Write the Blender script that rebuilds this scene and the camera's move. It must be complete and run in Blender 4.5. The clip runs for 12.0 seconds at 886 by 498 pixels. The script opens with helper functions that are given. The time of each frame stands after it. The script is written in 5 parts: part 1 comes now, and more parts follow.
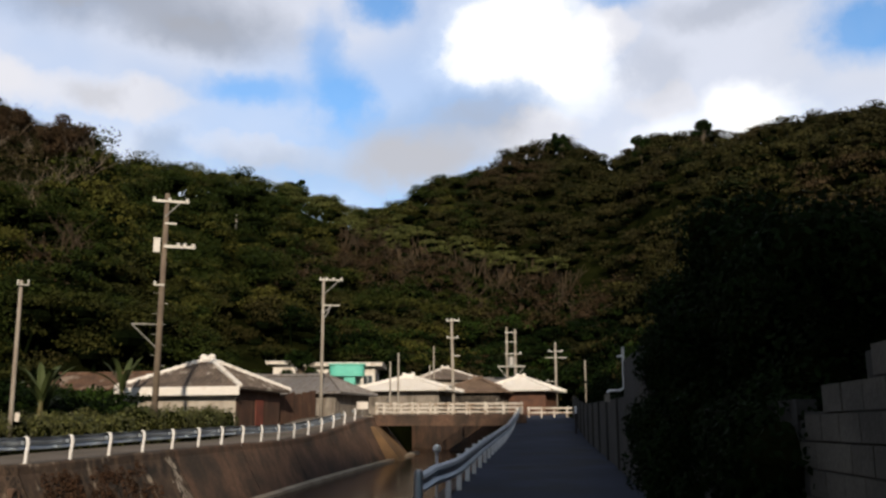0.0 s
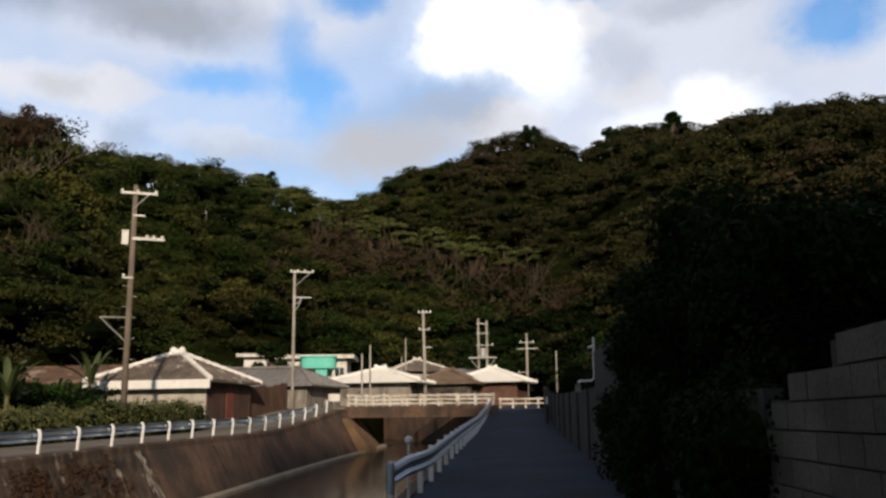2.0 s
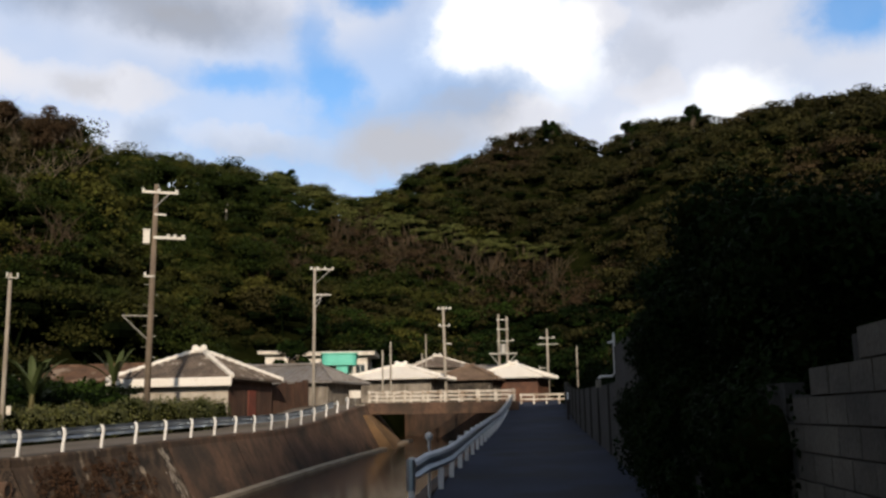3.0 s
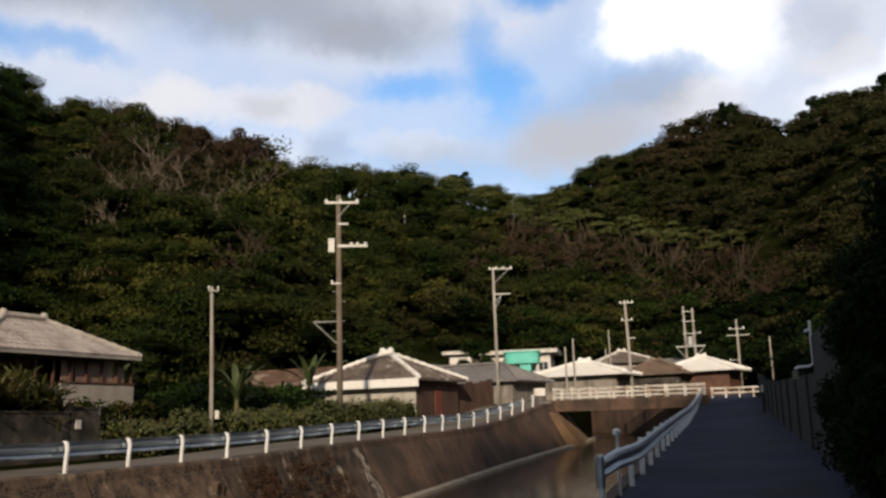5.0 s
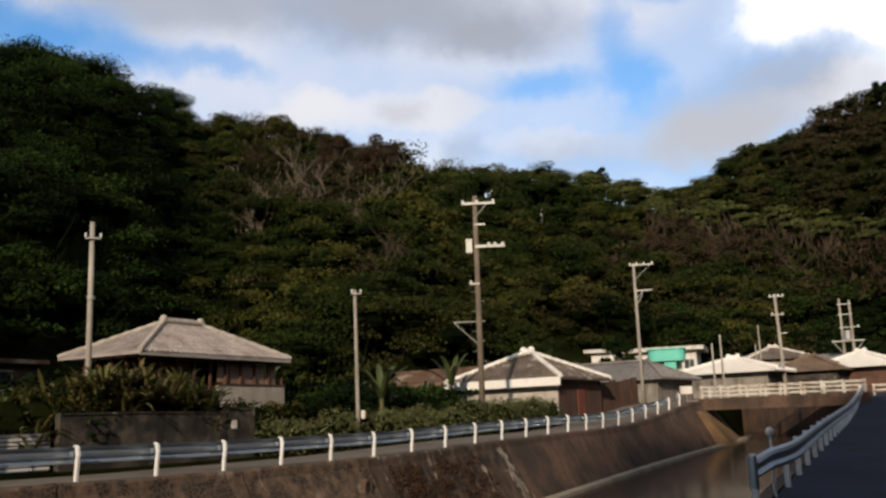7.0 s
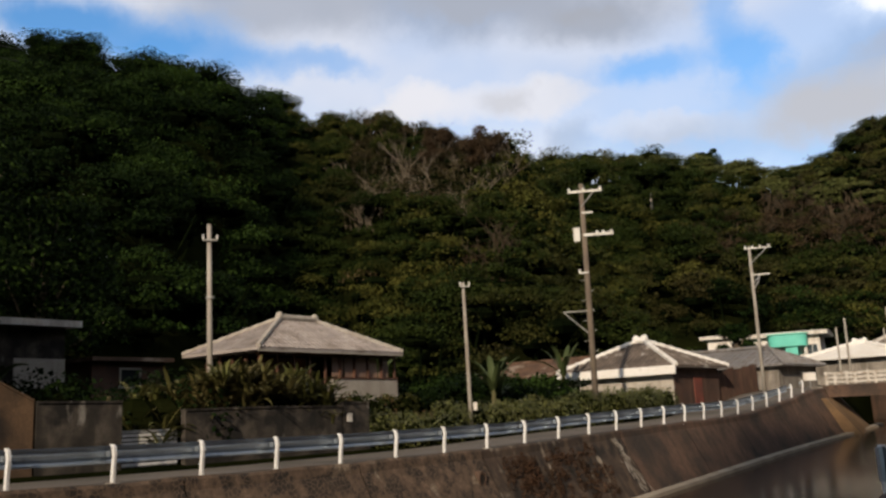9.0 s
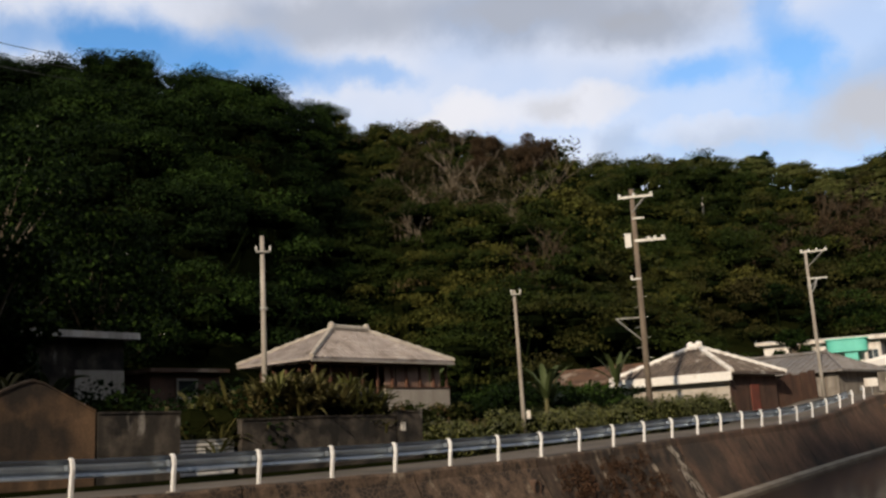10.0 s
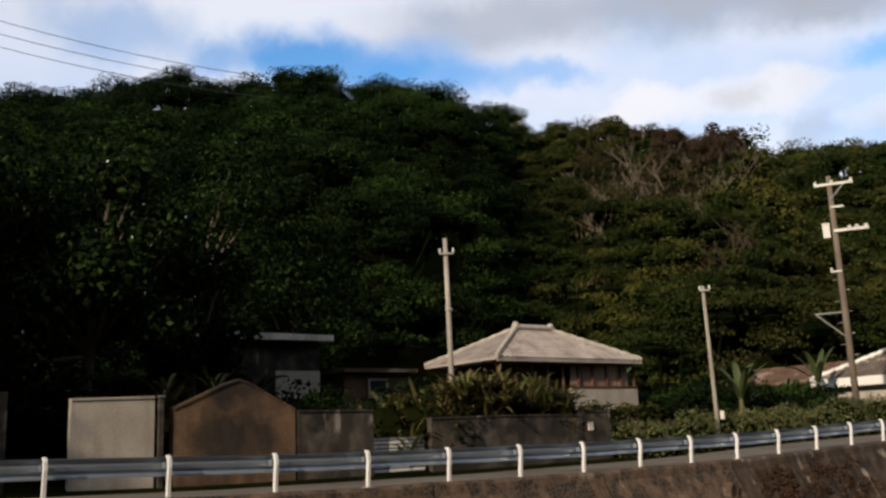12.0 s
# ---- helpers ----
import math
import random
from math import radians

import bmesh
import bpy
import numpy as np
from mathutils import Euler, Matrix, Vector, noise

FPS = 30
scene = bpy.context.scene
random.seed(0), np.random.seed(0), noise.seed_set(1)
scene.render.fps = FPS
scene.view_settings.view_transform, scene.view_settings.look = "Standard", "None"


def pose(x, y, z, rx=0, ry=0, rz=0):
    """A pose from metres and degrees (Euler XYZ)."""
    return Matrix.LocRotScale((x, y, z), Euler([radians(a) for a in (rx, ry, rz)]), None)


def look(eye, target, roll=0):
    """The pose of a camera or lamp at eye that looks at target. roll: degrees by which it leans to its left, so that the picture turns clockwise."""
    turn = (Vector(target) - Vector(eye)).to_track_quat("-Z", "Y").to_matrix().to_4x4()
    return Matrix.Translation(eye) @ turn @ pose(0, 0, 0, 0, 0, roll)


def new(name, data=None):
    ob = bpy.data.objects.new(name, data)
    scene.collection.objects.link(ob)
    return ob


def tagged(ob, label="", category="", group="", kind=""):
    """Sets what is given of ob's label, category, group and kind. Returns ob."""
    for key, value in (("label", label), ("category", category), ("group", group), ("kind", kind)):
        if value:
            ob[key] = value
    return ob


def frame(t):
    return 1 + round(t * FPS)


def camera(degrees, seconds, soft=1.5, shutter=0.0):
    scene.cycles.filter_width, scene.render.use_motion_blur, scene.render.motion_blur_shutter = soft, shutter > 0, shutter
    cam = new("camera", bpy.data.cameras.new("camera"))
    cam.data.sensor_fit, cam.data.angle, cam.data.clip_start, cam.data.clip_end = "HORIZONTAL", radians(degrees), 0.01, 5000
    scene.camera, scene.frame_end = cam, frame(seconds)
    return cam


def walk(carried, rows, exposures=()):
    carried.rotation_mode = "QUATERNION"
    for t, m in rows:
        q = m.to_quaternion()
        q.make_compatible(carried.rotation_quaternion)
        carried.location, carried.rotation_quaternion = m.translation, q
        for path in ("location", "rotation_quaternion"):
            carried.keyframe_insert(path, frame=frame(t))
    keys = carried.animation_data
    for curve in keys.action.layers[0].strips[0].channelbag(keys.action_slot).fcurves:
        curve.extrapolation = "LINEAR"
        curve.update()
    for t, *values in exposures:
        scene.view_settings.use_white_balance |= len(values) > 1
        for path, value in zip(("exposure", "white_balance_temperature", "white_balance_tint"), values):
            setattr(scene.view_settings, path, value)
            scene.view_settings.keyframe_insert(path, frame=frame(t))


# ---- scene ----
cam = camera(51.6, 12.0, soft=2.6)
EYE = (0.0, 0.0, 1.5)
# seconds, yaw, pitch, roll, sway to the right, sway up: the camera stands on the lane and pans to the left
ROWS = [
    (0, 6.20, 11.00, 0.10, -0.02, 0),
    (0.5, 5.70, 10.89, 0.30, -0.015, 0),
    (1, 5.09, 10.74, 0.51, -0.015, 0),
    (1.5, 4.63, 10.57, 0.36, -0.015, 0),
    (2, 4.48, 10.47, 0.56, -0.015, 0),
    (2.5, 4.53, 10.35, 0.57, 0, 0),
    (4.5, 14.89, 10.24, 2.00, 0, 0),
    (5, 17.18, 10.39, 1.91, 0.01, 0),
    (5.5, 20.06, 10.54, 2.57, 0.016, 0),
    (6, 22.12, 10.67, 2.25, 0.024, 0),
    (6.5, 24.02, 10.72, 2.17, 0.018, -0.01),
    (7, 25.95, 10.67, 2.08, 0.016, -0.012),
    (9, 32.94, 10.37, 2.68, 0.065, 0.03),
    (9.5, 34.61, 10.77, 3.20, 0.04, 0.03),
    (10, 36.10, 11.09, 2.99, 0.005, 0.01),
    (10.5, 37.79, 11.25, 3.38, -0.03, -0.01),
    (11, 39.24, 11.25, 2.99, -0.045, -0.015),
    (11.5, 41.96, 11.35, 3.48, -0.025, -0.02),
    (12, 47.54, 11.64, 2.48, 0, -0.01),
]
walk(cam, [(t, pose(EYE[0] + side * math.cos(radians(yaw)), EYE[1] + side * math.sin(radians(yaw)), EYE[2] + lift, 90 + pitch, roll, yaw)) for t, yaw, pitch, roll, side, lift in ROWS],
     exposures=((0, -0.30), (9, -0.30), (12, -0.15)))

# ---- light ----
SUN_AZ, SUN_EL = 168.0, 25.0   # clockwise from the lane's direction, and height
sun = new("sun", bpy.data.lights.new("sun", "SUN"))
sun.data.energy, sun.data.angle, sun.data.color = 4.8, radians(1.4), (1.0, 0.82, 0.62)
_d = Vector((math.sin(radians(SUN_AZ)) * math.cos(radians(SUN_EL)), math.cos(radians(SUN_AZ)) * math.cos(radians(SUN_EL)), math.sin(radians(SUN_EL))))
sun.matrix_world = look(_d * 50, (0, 0, 0))


def sky_world():
    w = bpy.data.worlds.new("sky")
    w.use_nodes = True
    nt = w.node_tree
    nt.nodes.clear()
    N, L = nt.nodes.new, nt.links.new
    out, bg = N("ShaderNodeOutputWorld"), N("ShaderNodeBackground")
    sky = N("ShaderNodeTexSky")
    sky.sky_type, sky.sun_disc = "NISHITA", False
    sky.sun_elevation, sky.sun_rotation = radians(SUN_EL), radians(SUN_AZ)
    sky.air_density, sky.dust_density, sky.ozone_density = 1.0, 0.6, 2.5
    geo = N("ShaderNodeTexCoord")

    def noise_at(scale, detail, rough, dist=0.0, offset=(0, 0, 0), stretch=(1, 1, 1.35)):
        mp = N("ShaderNodeMapping")
        mp.inputs["Location"].default_value, mp.inputs["Scale"].default_value = offset, stretch
        L(geo.outputs["Generated"], mp.inputs["Vector"])
        n = N("ShaderNodeTexNoise")
        n.inputs["Scale"].default_value, n.inputs["Detail"].default_value = scale, detail
        n.inputs["Roughness"].default_value, n.inputs["Distortion"].default_value = rough, dist
        L(mp.outputs["Vector"], n.inputs["Vector"])
        return n.outputs["Fac"]

    def ramp(sock, lo, hi):
        r = N("ShaderNodeMapRange")
        r.interpolation_type = "SMOOTHSTEP"
        r.inputs["From Min"].default_value, r.inputs["From Max"].default_value = lo, hi
        L(sock, r.inputs["Value"])
        return r.outputs["Result"]

    def maths(op, a, b):
        m = N("ShaderNodeMath")
        m.operation = op
        for i, s in enumerate((a, b)):
            if isinstance(s, (int, float)):
                m.inputs[i].default_value = s
            else:
                L(s, m.inputs[i])
        return m.outputs[0]

    sep = N("ShaderNodeSeparateXYZ")
    L(geo.outputs["Generated"], sep.inputs[0])
    warp = N("ShaderNodeTexNoise")
    warp.inputs["Scale"].default_value, warp.inputs["Detail"].default_value, warp.inputs["Roughness"].default_value = 13.0, 7.0, 0.6
    L(geo.outputs["Generated"], warp.inputs["Vector"])
    stir = N("ShaderNodeSeparateColor")
    L(warp.outputs["Color"], stir.inputs[0])
    turn = 180 / math.pi
    bear = maths("MULTIPLY", maths("ARCTAN2", maths("MULTIPLY", sep.outputs["X"], -1.0), sep.outputs["Y"]), turn)
    rise = maths("MULTIPLY", maths("ARCSINE", sep.outputs["Z"], 0.0), turn)
    bear = maths("ADD", bear, maths("MULTIPLY", maths("SUBTRACT", stir.outputs[0], 0.5), 6.5))
    rise = maths("ADD", rise, maths("MULTIPLY", maths("SUBTRACT", stir.outputs[1], 0.5), 3.6))

    def puff(az, el, wide, high, amount, hard=0.25):
        """A cloud: a soft oval on the sky round a bearing and height, its edge stirred by noise."""
        u = maths("DIVIDE", maths("SUBTRACT", bear, az), wide)
        v = maths("DIVIDE", maths("SUBTRACT", rise, el), high)
        d = maths("SQRT", maths("ADD", maths("MULTIPLY", u, u), maths("MULTIPLY", v, v)), 0.0)
        return maths("MULTIPLY", ramp(d, 1.35, hard), amount)

    def gather(clouds, hard=0.25):
        total = 0.0
        for c in clouds:
            one = puff(*c, hard)
            total = maths("SUBTRACT", maths("ADD", total, one), maths("MULTIPLY", total, one))
        return total

    broad = noise_at(3.4, 4.0, 0.45, 0.1, CLOUD_SHIFT)
    grey = ramp(noise_at(5.6, 5.0, 0.5, 0.2, (3.1, 0.4, 1.7)), 0.42, 0.66)
    bright = gather(BRIGHT_CLOUDS, 0.35)
    dark = maths("MAXIMUM", gather(GREY_CLOUDS), maths("MULTIPLY", grey, 0.12))
    light = gather(LIGHT_CLOUDS)
    gap = gather(BLUE_GAPS)
    veil = maths("ADD", maths("MULTIPLY", ramp(broad, 0.30, 0.60), 0.35), 0.50)
    veil = maths("MAXIMUM", veil, light)
    cover = maths("MULTIPLY", veil, maths("SUBTRACT", 1.0, gap))
    cover = maths("MAXIMUM", maths("MAXIMUM", cover, dark), bright)
    high = ramp(sep.outputs["Z"], 0.47, 0.72)
    cover = maths("MAXIMUM", cover, high)

    def mix(f, a, b):
        m = N("ShaderNodeMix")
        m.data_type = "RGBA"
        L(f, m.inputs[0]) if not isinstance(f, float) else None
        for i, s in ((6, a), (7, b)):
            if isinstance(s, tuple):
                m.inputs[i].default_value = (*s, 1)
            else:
                L(s, m.inputs[i])
        return m.outputs[2]

    cloud = mix(bright, CLOUD_LIGHT, CLOUD_BRIGHT)
    cloud = mix(dark, cloud, CLOUD_GREY)
    cloud = mix(high, cloud, UNSEEN_CLOUD)
    air = N("ShaderNodeVectorMath")
    air.operation = "MULTIPLY"
    air.inputs[1].default_value = SKY_TINT
    L(sky.outputs["Color"], air.inputs[0])
    L(mix(cover, air.outputs["Vector"], cloud), bg.inputs["Color"])
    bg.inputs["Strength"].default_value = 0.14
    L(bg.outputs[0], out.inputs["Surface"])
    scene.world = w


# Dark cloud above the view, added to dim and neutralise light in the shade.
UNSEEN_CLOUD = (1.7, 1.7, 1.75)
SKY_TINT = (0.92, 1.42, 1.70)
CLOUD_SHIFT = (0.3, 1.1, 0.2)
# bearing to the left, height, half width, half height, amount
BRIGHT_CLOUDS = [(2.4, 23.4, 4.6, 2.6, 1.0), (-1.6, 22.4, 3.4, 3.2, 1.0), (-3.0, 20.6, 2.6, 2.0, 0.6), (5.4, 22.6, 2.2, 1.4, 0.55), (0.5, 25.6, 5.0, 2.0, 0.9), (-13.0, 18.2, 3.2, 1.7, 1.0), (-8.4, 17.4, 2.6, 1.2, 0.7)]
GREY_CLOUDS = [(29.0, 25.6, 11.0, 2.6, 0.85), (21.5, 23.6, 6.5, 1.9, 0.85), (8.0, 16.8, 6.6, 3.4, 0.62), (3.6, 19.6, 4.4, 1.9, 0.66), (-12.0, 24.8, 5.0, 1.3, 0.5), (17.0, 15.6, 5.0, 1.5, 0.45), (-7.5, 21.4, 2.4, 2.0, 0.35),
               (27.6, 19.0, 2.0, 1.0, 0.35), (23.4, 16.6, 1.7, 1.3, 0.5), (43.0, 25.2, 9.0, 2.2, 0.7), (71.0, 25.0, 4.0, 2.0, 0.2)]
LIGHT_CLOUDS = [(8.0, 16.6, 6.0, 2.8, 0.95), (34.0, 19.4, 7.5, 2.3, 1.0), (26.0, 19.0, 6.0, 2.2, 0.95), (-4.9, 23.8, 4.0, 3.0, 0.95), (0.1, 18.0, 7.0, 2.6, 0.95), (-8.2, 19.5, 4.5, 2.4, 0.95), (18.0, 16.5, 7.0, 1.6, 0.8)]
BLUE_GAPS = [(67.0, 24.4, 5.0, 1.8, 0.5), (12.6, 20.0, 2.4, 2.4, 0.85), (10.3, 25.9, 2.4, 1.5, 0.9), (-20.5, 22.5, 3.6, 2.4, 1.0), (18.5, 20.2, 4.0, 1.1, 0.75), (50.5, 22.8, 6.5, 1.9, 1.0), (44.5, 22.0, 3.6, 1.3, 0.8), (14.0, 23.0, 1.8, 2.6, 0.6), (56.0, 23.8, 5.0, 1.8, 1.0), (61.5, 23.2, 2.4, 1.4, 0.7), (39.6, 21.8, 3.0, 0.9, 0.6), (-5.7, 25.9, 2.0, 0.9, 0.6)]
CLOUD_LIGHT, CLOUD_GREY, CLOUD_BRIGHT = (7.3, 7.3, 7.8), (3.5, 3.5, 3.7), (11.5, 11.2, 10.8)
sky_world()


# ---- materials ----
def material(name, base, second=None, scale=3.0, rough=0.8, metal=0.0, bump=0.15, fine=40.0, spots=None, spot_scale=0.6, spot_lo=0.5, spot_hi=0.7, island=0.0, per_object=0.0, streak=None, spec=0.5, translucent=0.0, tones=None, stones=0.0, splash=None):
    """A surface with two tones at a large scale, fine grain, stains, and relief."""
    m = bpy.data.materials.new(name)
    m.use_nodes = True
    nt = m.node_tree
    N, L = nt.nodes.new, nt.links.new
    bsdf = nt.nodes["Principled BSDF"]
    bsdf.inputs["Roughness"].default_value, bsdf.inputs["Metallic"].default_value = rough, metal
    bsdf.inputs["Specular IOR Level"].default_value = spec
    geo = N("ShaderNodeNewGeometry")

    def tex(sc, detail=5.0, stretch=None):
        n = N("ShaderNodeTexNoise")
        n.inputs["Scale"].default_value, n.inputs["Detail"].default_value = sc, detail
        if stretch:
            mp = N("ShaderNodeMapping")
            mp.inputs["Scale"].default_value = stretch
            L(geo.outputs["Position"], mp.inputs["Vector"])
            L(mp.outputs["Vector"], n.inputs["Vector"])
        else:
            L(geo.outputs["Position"], n.inputs["Vector"])
        return n.outputs["Fac"]

    def ramp(sock, lo, hi):
        r = N("ShaderNodeMapRange")
        r.inputs["From Min"].default_value, r.inputs["From Max"].default_value = lo, hi
        L(sock, r.inputs["Value"])
        return r.outputs["Result"]

    def mix(f, a, b, blend="MIX"):
        x = N("ShaderNodeMix")
        x.data_type, x.blend_type = "RGBA", blend
        if isinstance(f, (int, float)):
            x.inputs[0].default_value = f
        else:
            L(f, x.inputs[0])
        for i, s in ((6, a), (7, b)):
            if isinstance(s, tuple):
                x.inputs[i].default_value = (*s, 1)
            else:
                L(s, x.inputs[i])
        return x.outputs[2]

    second = second or tuple(c * 0.7 for c in base)
    col = mix(ramp(tex(scale), 0.35, 0.65), base, second)
    if spots:
        col = mix(ramp(tex(spot_scale, 7.0), spot_lo, spot_hi), col, spots)
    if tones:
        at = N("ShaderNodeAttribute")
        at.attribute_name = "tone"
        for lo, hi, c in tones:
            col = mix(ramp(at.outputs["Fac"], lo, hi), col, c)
    if streak:
        r = N("ShaderNodeMapRange")
        r.inputs["From Min"].default_value, r.inputs["From Max"].default_value, r.inputs["To Max"].default_value = 0.48, 0.66, 0.8
        L(tex(1.0, 6.0, (3.0, 3.0, 0.5)), r.inputs["Value"])
        col = mix(r.outputs["Result"], col, streak)
    if splash:
        col = mix(ramp(tex(1.0, 8.0, (1.6, 1.6, 0.7)), 0.64, 0.70), col, splash)
    if stones:
        vo = N("ShaderNodeTexVoronoi")
        vo.feature = "DISTANCE_TO_EDGE"
        vo.inputs["Scale"].default_value = stones
        L(geo.outputs["Position"], vo.inputs["Vector"])
        col = mix(ramp(vo.outputs["Distance"], 0.02, 0.11), tuple(c * 0.62 for c in base), col)
    grain = tex(fine, 3.0)
    g = N("ShaderNodeMapRange")
    g.inputs["From Min"].default_value, g.inputs["From Max"].default_value = 0.25, 0.75
    g.inputs["To Min"].default_value, g.inputs["To Max"].default_value = 0.75, 1.2
    L(grain, g.inputs["Value"])
    sc = N("ShaderNodeVectorMath")
    sc.operation = "SCALE"
    L(col, sc.inputs[0])
    L(g.outputs["Result"], sc.inputs["Scale"])
    col = sc.outputs["Vector"]
    for amount, sock in ((island, geo.outputs["Random Per Island"]), (per_object, None)):
        if not amount:
            continue
        if sock is None:
            sock = N("ShaderNodeObjectInfo").outputs["Random"]
        r = N("ShaderNodeMapRange")
        r.inputs["To Min"].default_value, r.inputs["To Max"].default_value = 1 - amount, 1 + amount
        L(sock, r.inputs["Value"])
        s2 = N("ShaderNodeVectorMath")
        s2.operation = "SCALE"
        L(col, s2.inputs[0])
        L(r.outputs["Result"], s2.inputs["Scale"])
        col = s2.outputs["Vector"]
    L(col, bsdf.inputs["Base Color"])
    if bump:
        b = N("ShaderNodeBump")
        b.inputs["Strength"].default_value, b.inputs["Distance"].default_value = bump, 0.02
        L(grain, b.inputs["Height"])
        L(b.outputs["Normal"], bsdf.inputs["Normal"])
    if translucent:
        tr = N("ShaderNodeBsdfTranslucent")
        L(col, tr.inputs["Color"])
        ms = N("ShaderNodeMixShader")
        ms.inputs[0].default_value = translucent
        L(bsdf.outputs[0], ms.inputs[1])
        L(tr.outputs[0], ms.inputs[2])
        L(ms.outputs[0], nt.nodes["Material Output"].inputs["Surface"])
    return m


